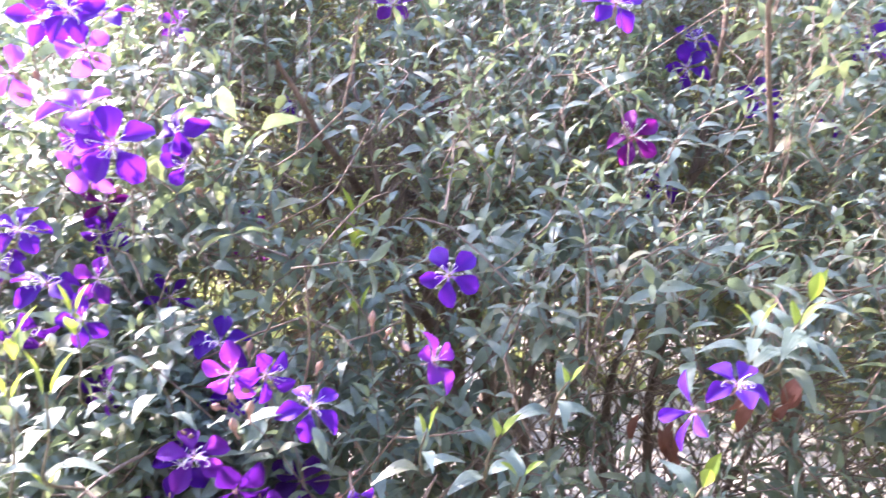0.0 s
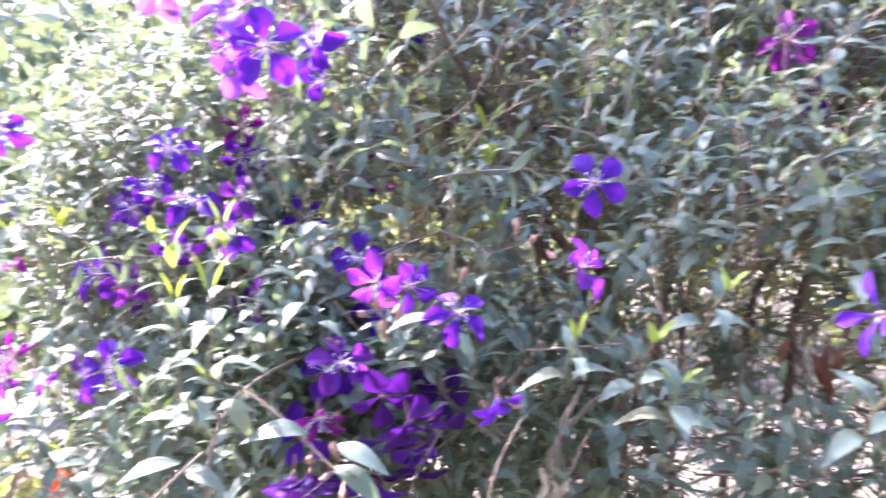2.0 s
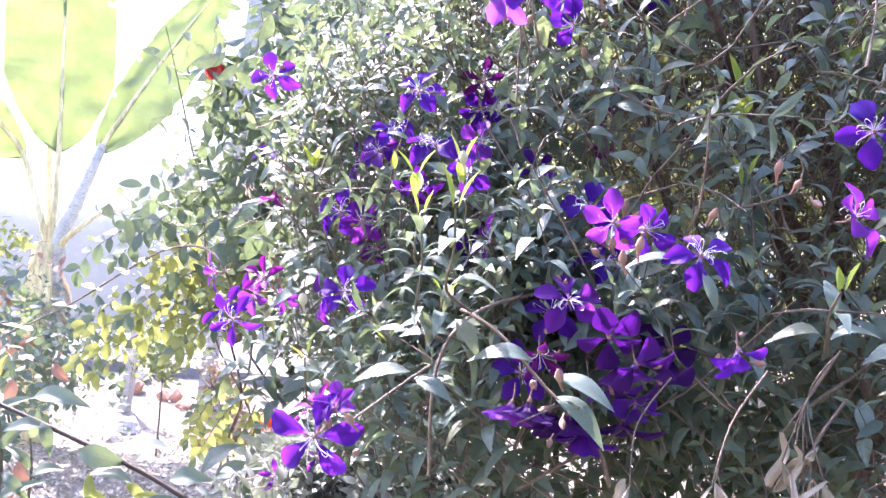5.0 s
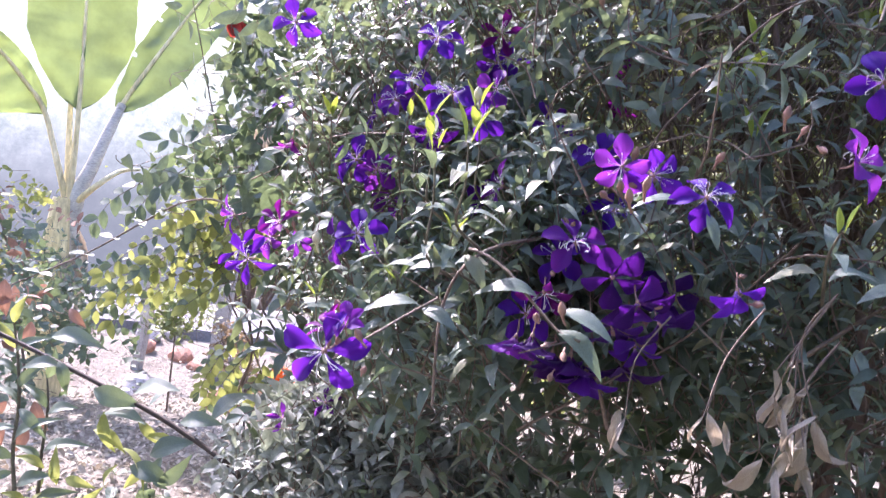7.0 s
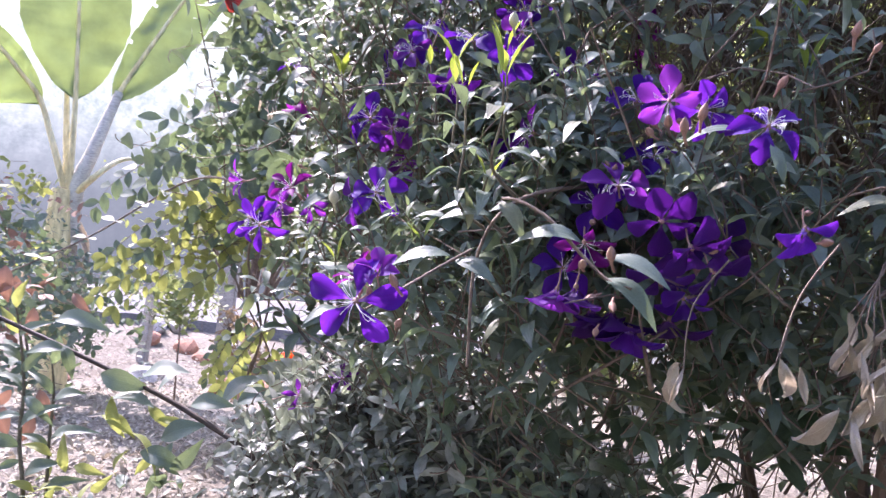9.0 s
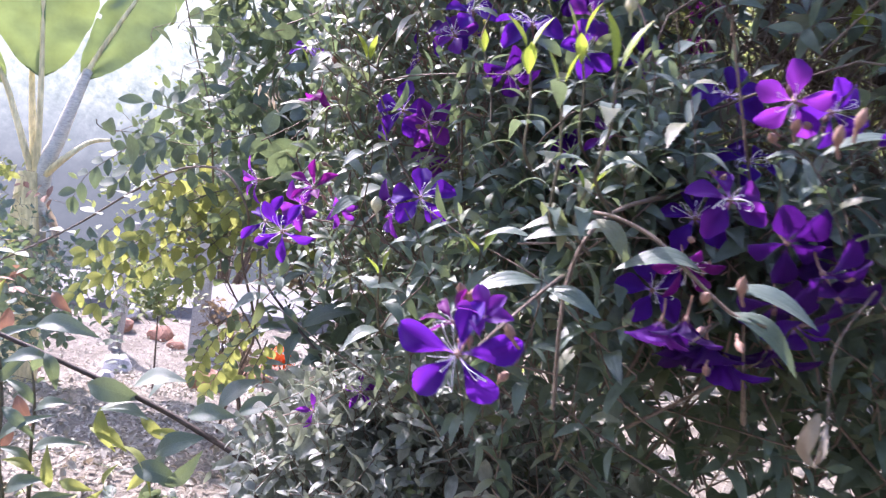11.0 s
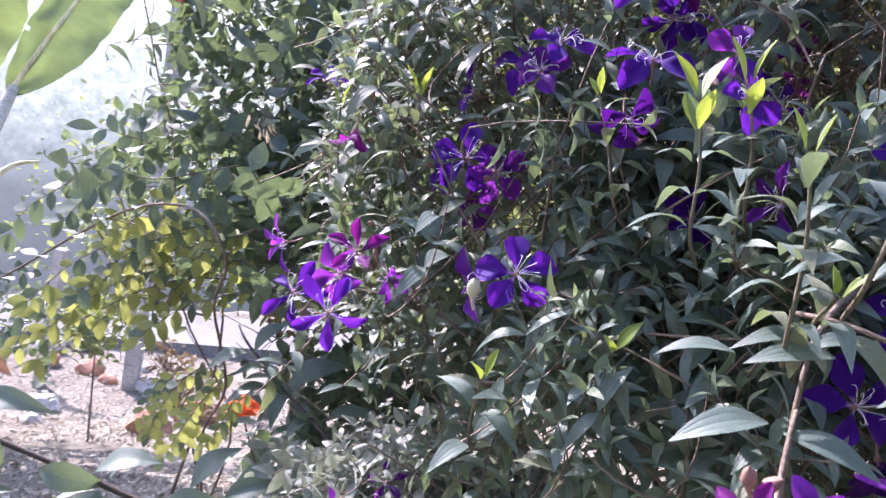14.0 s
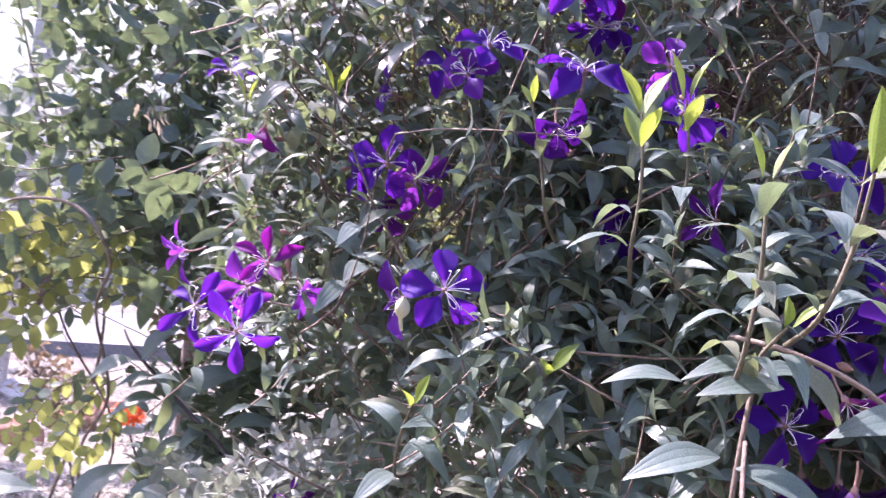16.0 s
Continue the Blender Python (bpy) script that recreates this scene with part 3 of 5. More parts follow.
flower((-0.440, 0.985, 1.580), 20, -35, 0, 0.034, "mid", "violet", 75, 3)
flower((0.137, 1.233, 1.690), -5, 5, 20, 0.043, "mid", "magenta", 80)
flower((0.215, 1.430, 1.650), 10, 0, 0, 0.039, "mid", "violet", 70, 4)
flower((-0.650, 1.130, 1.525), 25, 5, 0, 0.037, "slim", "magenta", 75)
flower((-0.655, 1.140, 1.480), 25, -20, 30, 0.037, "mid", "violet", 75)
flower((-0.525, 1.120, 1.392), 25, 10, 40, 0.037, "slim", "violet", 78)
flower((-0.493, 0.952, 1.287), -40, 10, 0, 0.033, "slim", "purple", 55, 4)
flower((-0.650, 0.960, 1.478), 15, 25, 0, 0.037, "mid", "violet", 78)
flower((-0.642, 1.155, 1.488), 20, 55, 0, 0.040, "slim", "violet", 80)
flower((-0.957, 1.212, 0.758), 25, 30, 15, 0.034, "slim", "purple", 78)
flower((-1.011, 1.151, 0.716), 60, 20, 0, 0.034, "slim", "purple", 65, 3)
flower((-0.905, 1.235, 1.207), 25, -20, 0, 0.036, "mid", "purple", 65)
flower((-1.004, 0.962, 1.080), 8, 12, 60, 0.044, "slim", "violet", 78)
flower((-0.933, 0.979, 1.145), 15, 35, 0, 0.040, "slim", "magenta", 60)
flower((-0.960, 0.990, 1.112), 0, -5, 40, 0.034, "mid", "purple", 52)
flower((-0.890, 0.985, 1.126), 60, -30, 30, 0.034, "slim", "purple", 42)
flower((-1.020, 0.950, 1.140), -30, -10, 0, 0.036, "slim", "purple", 52)
flower((-1.015, 1.058, 1.290), 10, -86, 0, 0.034, "mid", "magenta", 24, 5, False)
flower((-1.142, 1.156, 1.361), 15, 62, 0, 0.037, "slim", "violet", 80)
flower((-0.970, 0.980, 1.490), 28, 0, 25, 0.040, "mid", "violet", 80)
flower((-1.390, 1.775, 1.718), 30, 5, 0, 0.052, "mid", "violet", 75)
flower((-0.578, 0.925, 1.750), 25, 20, 0, 0.039, "mid", "violet", 72)
flower((-0.585, 0.970, 1.718), 30, -5, 30, 0.038, "mid", "lilac", 84, 5, False)
flower((-0.555, 0.960, 1.760), 20, 40, 0, 0.036, "mid", "violet", 70, 5, False)
flower((-0.640, 0.960, 1.750), 30, 10, 20, 0.036, "mid", "violet", 70)
flower((-0.604, 0.872, 1.661), 25, -10, 0, 0.034, "mid", "lilac", 80, 4, False)
flower((-0.610, 1.230, 1.832), 10, 20, 0, 0.038, "mid", "purple", 70, 4)
flower((0.098, 1.276, 1.905), 10, 10, 0, 0.043, "mid", "violet", 75)
flower((-0.326, 1.524, 1.978), 5, 10, 0, 0.045, "mid", "purple", 75)
flower((0.270, 1.564, 1.940), 0, 25, 0, 0.043, "mid", "violet", 75)
flower((0.255, 1.540, 1.880), 5, 0, 30, 0.040, "mid", "violet", 70)
flower((0.368, 1.452, 1.805), 0, 25, 0, 0.043, "mid", "violet", 75)
flower((0.514, 1.522, 1.800), 40, -10, 30, 0.047, "slim", "violet", 70, 3)
flower((0.560, 1.500, 1.930), 20, 0, 0, 0.039, "mid", "violet", 70, 4)


# buds
bud((-0.308, 0.893, 1.310), 10, 40, 0.018)
bud((-0.322, 0.890, 1.300), -10, 20, 0.016)
bud((-0.335, 0.800, 1.158), 20, 30, 0.017)
bud((-0.308, 0.803, 1.170), 0, 60, 0.018)
bud((-0.303, 0.815, 1.128), 30, -20, 0.015)
bud((-0.157, 0.899, 1.411), 20, 70, 0.016)
bud((-0.140, 0.905, 1.400), 50, 50, 0.012)
bud((-0.731, 0.866, 1.152), 20, 70, 0.020, True)
bud((-0.645, 1.000, 1.142), 20, -20, 0.018)
bud((-0.330, 0.975, 1.352), 30, 60, 0.018)
bud((-0.318, 0.985, 1.345), 50, 40, 0.016)
bud((-0.268, 0.815, 1.300), 0, 60, 0.017)
bud((-0.258, 0.825, 1.315), 30, 70, 0.017)
bud_rng = random.Random(19)
for place, axis, reach, radius in list(clear):
    for k in range(bud_rng.choice((0, 0, 1, 2))):
        spot = place - axis * 0.02 + Vector((bud_rng.uniform(-0.03, 0.03), 0.01, bud_rng.uniform(-0.03, 0.03)))
        bud(spot, bud_rng.uniform(-40, 60), bud_rng.uniform(-30, 70), bud_rng.uniform(0.010, 0.016))

# shoots that stand out
shoot((-0.570, 0.868, 1.358), -75, 82, 0.11, 5, 0.044, 2, 72, 40, 0.85)
shoot((-0.540, 0.928, 1.382), -75, 80, 0.11, 5, 0.046, 2, 72, 10, 0.85)
shoot((-0.483, 0.765, 1.318), -70, 84, 0.12, 6, 0.040, 1, 74, 20, 0.85)
shoot((-0.676, 0.962, 1.362), -100, 70, 0.11, 5, 0.042, 1, 70, 45, 0.7)
shoot((-0.431, 0.750, 1.330), 20, 80, 0.09, 3, 0.050, 1, 70, 30, 0.95)
bud((-0.431, 0.752, 1.376), 10, 70, 0.014, True)
shoot((-0.448, 0.782, 1.230), 25, 60, 0.05, 3, 0.046, 1, 62, 0, 0.7)
shoot((-0.700, 0.850, 1.085), 20, 60, 0.10, 3, 0.062, 1, 72, 45, 0.6)
shoot((-0.080, 0.860, 1.310), 10, 60, 0.06, 3, 0.046, 1, 66, 20, 0.7)
shoot((-0.254, 1.133, 1.535), 0, 75, 0.10, 3, 0.062, 2, 55, 30, 0.8)
shoot((0.237, 0.880, 1.450), -15, 60, 0.06, 4, 0.050, 1, 72, 0, 0.7)
shoot((0.290, 0.890, 1.480), 10, 60, 0.06, 4, 0.050, 1, 70, 50, 0.7)
shoot((0.275, 0.880, 1.455), 5, 55, 0.06, 4, 0.050, 1, 72, 20, 0.7)
shoot((-0.148, 1.324, 1.640), 0, 75, 0.10, 4, 0.070, 2, 60, 20, 0.8)
shoot((-0.081, 1.332, 1.645), 10, 80, 0.10, 4, 0.066, 2, 60, 60, 0.8)
shoot((0.020, 0.850, 1.280), 0, 55, 0.06, 3, 0.050, 1, 68, 10, 0.7)
shoot((0.191, 0.835, 1.300), 10, 55, 0.06, 3, 0.052, 1, 70, 45, 0.7)
shoot((0.060, 0.900, 1.370), 20, 50, 0.06, 3, 0.048, 1, 70, 0, 0.7)
shoot((-0.211, 1.040, 1.405), -5, 65, 0.09, 3, 0.066, 1, 68, 30, 0.7)
shoot((-0.294, 1.180, 1.495), 5, 75, 0.10, 3, 0.062, 2, 60, 0, 0.75)
shoot((0.010, 1.180, 1.420), 15, 70, 0.09, 3, 0.062, 1, 66, 20, 0.75)
shoot((-0.005, 0.860, 1.315), 25, 60, 0.06, 3, 0.046, 1, 66, 20, 0.7)
shoot((-0.800, 1.060, 1.130), 25, 50, 0.09, 3, 0.060, 1, 70, 0, 0.7)
shoot((-0.600, 0.900, 1.130), 20, 50, 0.09, 3, 0.060, 1, 72, 30, 0.7)
shoot((-1.060, 1.080, 1.320), 10, 70, 0.11, 4, 0.056, 1, 64, 30, 0.7)
shoot((-0.930, 1.060, 1.345), 15, 72, 0.11, 4, 0.056, 1, 64, 0, 0.7)

# large single leaves
leaf((-0.470, 0.769, 1.141), -55, -5, 0.066, (0.1, -0.5, 1), 0)
leaf((-0.460, 0.765, 1.138), 72, 4, 0.058, (0.1, -0.7, 1), 0)
leaf((-0.464, 0.785, 1.170), 0, 82, 0.045, (0.1, 1, 0.1), 2)
leaf((-0.440, 0.800, 1.205), 70, -22, 0.052, (0.1, -0.6, 1), 1)
leaf((-0.440, 0.790, 1.190), -60, 0, 0.058, (0.1, -0.6, 1), 0)
leaf((-0.200, 0.855, 1.305), 60, -50, 0.042, (0.4, -1, 0.5), 2)
leaf((-0.225, 0.860, 1.312), -75, -5, 0.060, (0, -0.4, 1), 0)
leaf((-0.320, 0.815, 1.170), 75, 5, 0.075, (0, -0.4, 1), 0)
leaf((-0.315, 0.812, 1.150), 80, -10, 0.070, (0, -0.4, 1), 1)
leaf((-0.345, 0.812, 1.180), -60, 10, 0.070, (0, -0.5, 1), 1)
leaf((-0.500, 0.800, 1.175), -80, 0, 0.055, (0, -0.3, 1), 0)

# limbs and branches
limb([(-0.335, 0.985, 1.715), (-0.315, 1.12, 1.652), (-0.312, 1.25, 1.618), (-0.31, 1.41, 1.562), (-0.285, 1.56, 1.488), (-0.235, 1.69, 1.40), (-0.17, 1.80, 1.25), (-0.10, 1.90, 0.7)], [0.003, 0.0045, 0.006, 0.0075, 0.009, 0.011, 0.013, 0.018])
limb([(0.22, 1.62, -0.02), (0.21, 1.56, 0.6), (0.228, 1.519, 1.082), (0.264, 1.526, 1.471), (0.287, 1.513, 1.664), (0.297, 1.499, 1.84), (0.295, 1.475, 2.05)], [0.013, 0.011, 0.009, 0.008, 0.007, 0.006, 0.004])
limb([(0.283, 1.515, 1.65), (0.339, 1.502, 1.791), (0.373, 1.488, 1.933), (0.40, 1.48, 2.1)], [0.007, 0.006, 0.005, 0.003])
limb([(0.10, 1.95, -0.02), (-0.05, 1.92, 0.7), (-0.15, 1.85, 1.149), (-0.353, 1.80, 1.459), (-0.461, 1.719, 1.529), (-0.482, 1.654, 1.626), (-0.525, 1.518, 1.731), (-0.591, 1.376, 1.737)], [0.03, 0.024, 0.018, 0.014, 0.012, 0.010, 0.008, 0.005])
limb([(0.04, 1.30, -0.02), (0.03, 1.27, 0.6), (0.022, 1.28, 1.114), (0.011, 1.381, 1.315), (-0.01, 1.444, 1.55)], [0.009, 0.008, 0.007, 0.006, 0.005])
limb([(0.0, 1.15, -0.02), (-0.02, 1.16, 0.7), (-0.043, 1.183, 1.146), (-0.13, 1.374, 1.341), (-0.16, 1.476, 1.45)], [0.013, 0.011, 0.008, 0.007, 0.004])
limb([(0.10, 1.40, -0.02), (0.11, 1.38, 0.6), (0.135, 1.379, 1.105), (0.168, 1.525, 1.311), (0.261, 1.525, 1.449)], [0.010, 0.009, 0.008, 0.007, 0.006])
limb([(-0.631, 1.607, 1.598), (-0.487, 1.658, 1.609), (-0.35, 1.697, 1.612), (-0.282, 1.742, 1.596), (-0.164, 1.844, 1.449), (-0.05, 1.92, 0.9)], [0.006, 0.009, 0.012, 0.014, 0.017, 0.022])
limb([(-0.35, 1.697, 1.612), (-0.332, 1.73, 1.678), (-0.287, 1.706, 1.735), (-0.25, 1.70, 1.95)], [0.010, 0.008, 0.007, 0.005])
limb([(-0.791, 1.061, 1.012), (-0.74, 1.063, 1.006), (-0.663, 1.074, 1.02), (-0.592, 1.081, 1.052), (-0.532, 1.083, 1.089), (-0.438, 1.09, 1.142), (-0.30, 1.2, 1.15)], [0.0015, 0.0022, 0.0025, 0.0028, 0.003, 0.0035, 0.005], "branch", TWIG, 6)
limb([(-0.444, 0.80, 1.02), (-0.455, 0.80, 1.146), (-0.444, 0.86, 1.21), (-0.40, 1.0, 1.24)], [0.0018, 0.002, 0.0022, 0.003], "branch", TWIG, 6)
limb([(-0.47, 0.86, 1.205), (-0.432, 0.83, 1.208), (-0.387, 0.815, 1.197), (-0.344, 0.812, 1.169), (-0.309, 0.808, 1.150), (-0.284, 0.806, 1.148)], [0.0022, 0.002, 0.002, 0.0018, 0.0016, 0.0014], "branch", TWIG, 6)
limb([(-0.455, 0.785, 1.15), (-0.458, 0.74, 1.135), (-0.46, 0.68, 1.115), (-0.458, 0.625, 1.10)], [0.0016, 0.0015, 0.0014, 0.0012], "branch", TWIG, 6)
for k in range(12):
    r = random.Random(40 + k)
    x, y = r.uniform(-0.55, 1.3), r.uniform(1.35, 2.4)
    lean = r.uniform(-0.6, 0.6)
    limb([(x, y, -0.02), (x + lean * 0.3, y - 0.05, 0.5), (x + lean * 0.6, y - 0.1, 1.0), (x + lean, y - r.uniform(0, 0.3), 1.5), (x + lean * 1.3, y - r.uniform(0, 0.4), 1.9)], [r.uniform(0.009, 0.015), 0.009, 0.007, 0.005, 0.0025])


# the mass of leaves
def shrub_front(x, z):
    y = 0.97 + 0.95 * max(0.0, z - 1.52) + 0.45 * max(0.0, 1.08 - z)
    y += 1.3 * max(0.0, -0.98 - x)
    y -= 0.14 * math.exp(-((x + 0.60) / 0.22) ** 2) * min(max((z - 1.45) / 0.2, 0), 1)
    y -= 0.20 * math.exp(-((x + 0.50) / 0.26) ** 2) * math.exp(-((z - 1.2) / 0.3) ** 2)
    return max(y + 0.13 * noise.noise((x * 3.2, z * 3.2, 2.0)), 0.85)


def in_the_way(p, margin=0.0):
    for place, axis, reach, radius in clear:
        v = p - place
        d = v.dot(axis)
        if -0.02 < d < reach and (v - axis * d).length < radius + margin:
            return True
    return False


def leafy_mass(count, seed, sampler, templates, leaf_size, pairs=(3, 6), spacing=0.028, up=0.8, out=(0.0, -0.6, 0.0), lean=(38, 82), stem_r=0.0010, guard=True, alternate=False, back=0.14, small=None):
    """Many shoots: leaf poses by template, and the stems' tubes."""
    r = random.Random(seed)
    poses = [[] for _ in templates]
    tips = [[] for _ in templates]
    stems = []
    for _ in range(count):
        p = Vector(sampler(r))
        axis = Vector((out[0] + r.gauss(0, 0.5), out[1] + r.gauss(0, 0.5), up + r.gauss(0, 0.35))).normalized()
        side = axis.orthogonal().normalized()
        k = r.randint(*pairs)
        length = spacing * k
        size = r.uniform(*leaf_size) * (small(p) if small else 1.0)
        turn = r.uniform(0, 6.28)
        if guard and in_the_way(p - axis * length * 0.5, 0.03):
            continue
        base = p - axis * length
        hang = base - axis * back * 0.3 + Vector((r.uniform(-0.06, 0.06), r.uniform(0.0, 0.08), r.uniform(-0.04, 0.02)))
        grown = 0
        for i in range(k):
            s = i / max(k - 1, 1)
            spot = p - axis * length * s
            angle = radians(lean[0] + (lean[1] - lean[0]) * s + r.uniform(-10, 10))
            big = size * (0.55 + 0.45 * min(1, s * 1.8)) * r.uniform(0.8, 1.12)
            for half in ((0,) if alternate else (0, math.pi)):
                o = Matrix.Rotation(turn + i * (2.4 if alternate else math.pi / 2) + half + r.uniform(-0.2, 0.2), 3, axis) @ side
                way = axis * math.cos(angle) + o * math.sin(angle) + Vector((0, 0, -0.25 * s))
                if guard and in_the_way(spot + way * big * 0.6):
                    continue
                m = frame_of(way, axis + Vector((r.uniform(-0.3, 0.3), r.uniform(-0.3, 0.3), 0.3)), spot) @ Matrix.Scale(big, 4)
                (tips if i == 0 else poses)[r.randrange(len(templates))].append(np.array(m))
                grown += 1
        if grown > k * 0.6:
            bow = (base + p) / 2 + side * 0.05 * length
            stems.append(tube([hang, base, bow, p], [stem_r * 1.8, stem_r * 1.3, stem_r, stem_r * 0.7], 3, 2))
    return poses, tips, stems


def put_mass(parent, name, poses, templates, mat, origin):
    groups = [many(t, np.array(p)) for t, p in zip(templates, poses) if p]
    if groups:
        data = joined(name, [(g[0] - np.array(origin), g[1], g[2]) for g in groups], mat)
        tagged(part(name, data, parent), kind="stuff")


def open_side(p):
    """Leaves are smaller towards the open side of the shrub."""
    return 1.0 - 0.14 * min(max((p.x + 0.35) / 0.3, 0.0), 1.0)


def front_sampler(r):
    while True:
        x, z = r.uniform(-1.35, 1.5), r.uniform(0.35, 2.5)
        if z < 1.48 and r.random() < (0.90 if z > 1.29 else 0.5) * math.exp(-((x - 0.12) / 0.30) ** 2):
            continue
        if z < 1.04 and (x < -0.88 or r.random() > (0.10 if x < -0.4 else 0.05 if x < 0.1 else 0.12 if x < 0.3 else 0.40)):
            continue
        if x > 0.28 and z < 1.36 and r.random() < 0.7:
            continue
        if z > 1.39 and r.random() < 0.70 * math.exp(-((x + 0.33) / 0.19) ** 2):
            continue
        if x < -0.45 and 1.58 < z < 2.0 and r.random() < 0.30:
            continue
        y = shrub_front(x, z) + min(r.expovariate(1 / 0.20), 0.7)
        return x, y, z


def inner_sampler(r):
    while True:
        x, z = r.uniform(-1.5, 1.8), r.uniform(0.7, 2.7)
        if (z < 1.42 and r.random() > (0.12 if x > -0.25 else 0.45)) or (z < 1.05 and (x < -0.9 or r.random() < 0.92)):
            continue
        if x < -0.45 and 1.58 < z < 2.0 and r.random() < 0.30:
            continue
        y = shrub_front(x, z) + r.uniform(0.3, 1.5)
        if z > 1.38 and y < 1.85 and r.random() < 0.72 * math.exp(-((x + 0.37) / 0.24) ** 2):
            continue
        return x, y, z


ORIGIN = (0.2, 1.9, 0)
poses, tips, stems = leafy_mass(6600, 21, front_sampler, TIB_MID, (0.036, 0.061), small=open_side)
put_mass(shrub, "foliage", poses, TIB_MID, LEAF, ORIGIN)
put_mass(shrub, "young_foliage", tips, TIB_MID, LEAF_TIP, ORIGIN)
poses, tips, stems_in = leafy_mass(3900, 22, inner_sampler, TIB_LOW, (0.034, 0.058), out=(0, -0.2, 0), small=open_side)
put_mass(shrub, "inner_foliage", poses, TIB_LOW, LEAF_BACK, ORIGIN)


WIDE_LEAF = [blade(1.0, w, 8, 2, 0.9, 0.9, d, f, 0.06) for w, d, f in ((0.40, 0.25, 0.12), (0.44, 0.40, 0.10), (0.36, 0.15, 0.16))]


def under_sampler(r):
    return r.uniform(-0.55, 0.30), r.uniform(1.05, 1.75), r.uniform(0.45, 1.06)


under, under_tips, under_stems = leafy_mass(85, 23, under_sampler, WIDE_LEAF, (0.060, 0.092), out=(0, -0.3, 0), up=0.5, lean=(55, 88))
# low leaves take the darker green that stands in for shade
put_mass(shrub, "lower_foliage", [a + c for a, c in zip(under, under_tips)], WIDE_LEAF, LEAF_SHADED, ORIGIN)


def crest_sampler(r):
    if r.random() < 0.4:
        return -0.46 + r.gauss(0, 0.08), 0.96 + r.gauss(0, 0.035), 1.31 + r.gauss(0, 0.06)
    if r.random() < 0.4:
        return -0.60 + r.gauss(0, 0.07), 1.04 + r.gauss(0, 0.05), 1.26 + r.gauss(0, 0.07)
    return -0.62 + r.gauss(0, 0.10), 1.08 + r.gauss(0, 0.05), 1.47 + r.gauss(0, 0.07)


def shade_sampler(r):
    return Vector((r.uniform(-0.40, -0.12), r.uniform(0.86, 1.02), r.uniform(1.02, 1.22))) + SUN_DIR * r.uniform(0.10, 0.36)


shade_leaves, shade_tips, shade_stems = leafy_mass(120, 25, shade_sampler, TIB[:3], (0.048, 0.066))
put_mass(shrub, "upper_foliage", [a + c for a, c in zip(shade_leaves, shade_tips)], TIB[:3], LEAF, ORIGIN)
stems = stems + shade_stems
crest, crest_tips, crest_stems = leafy_mass(300, 24, crest_sampler, TIB[:3], (0.045, 0.062))
put_mass(shrub, "crest_foliage", [a + c for a, c in zip(crest, crest_tips)], TIB[:3], LEAF, ORIGIN)
stems = stems + under_stems + crest_stems
put_mass(shrub, "inner_young_foliage", tips, TIB_LOW, LEAF_TIP, ORIGIN)


def rear_sampler(r):
    x = r.uniform(-1.1, 2.6)
    return x, r.uniform(2.3, 3.3), r.uniform(1.45 if x < 0.3 else 1.1, 3.1)


rear, rear_tips, rear_stems = leafy_mass(2600, 27, rear_sampler, TIB_LOW, (0.06, 0.09), out=(0, -0.2, 0), guard=False)
put_mass(shrub, "rear_foliage", [a + c for a, c in zip(rear, rear_tips)], TIB_LOW, LEAF_BACK, ORIGIN)
stems = stems + rear_stems
cross_rng = random.Random(77)
cross = []
for k in range(2400):
    r = cross_rng
    x, z = (r.uniform(-0.95, 1.2), r.uniform(0.1, 2.1) if k % 3 else r.uniform(0.95, 2.1)) if k < 1300 else (r.gauss(0.1, 0.35), r.uniform(0.75, 1.6)) if k < 1800 else (r.gauss(-0.34, 0.16), r.uniform(1.36, 1.85))
    y = max(shrub_front(x, z) + (r.uniform(0.03, 0.7) if k < 1300 else r.uniform(0.35, 0.9)), 1.0)
    way = Vector((r.gauss(0, 0.55), r.gauss(0, 0.3), abs(r.gauss(0.7, 0.4)))).normalized() * (r.uniform(0.2, 0.5) if z < 1.15 else r.uniform(0.08, 0.24))
    mid = Vector((x, y, z)) + way * 0.5 + Vector((r.gauss(0, 0.025), r.gauss(0, 0.025), r.gauss(0, 0.02)))
    cross.append(tube([(x, y, z), mid, Vector((x, y, z)) + way], [r.uniform(0.0014, 0.0036) if z < 1.15 else r.uniform(0.001, 0.002), 0.0014, 0.0009], 4, 2))
stems = stems + cross
data = joined("twig_mass", [(g[0] - np.array(ORIGIN), g[1], g[2]) for g in stems + stems_in], TWIG)
tagged(part("twig_mass", data, shrub), kind="stuff")


# ---- other plants ----
OVAL = [blade(1.0, w, 7, 1, 0.85, 0.92, d, f, 0.03) for w, d, f in ((0.52, 0.16, 0.20), (0.46, 0.30, 0.14), (0.57, 0.10, 0.16))]
LANCE = [blade(1.0, w, 6, 1, 0.8, 0.9, d, f, 0.05) for w, d, f in ((0.34, 0.30, 0.25), (0.40, 0.15, 0.30), (0.30, 0.45, 0.2))]
OVAL_LOW = [blade(1.0, w, 3, 1, 0.75, 0.95, d, f, 0.03) for w, d, f in ((0.58, 0.12, 0.20), (0.52, 0.25, 0.12))]


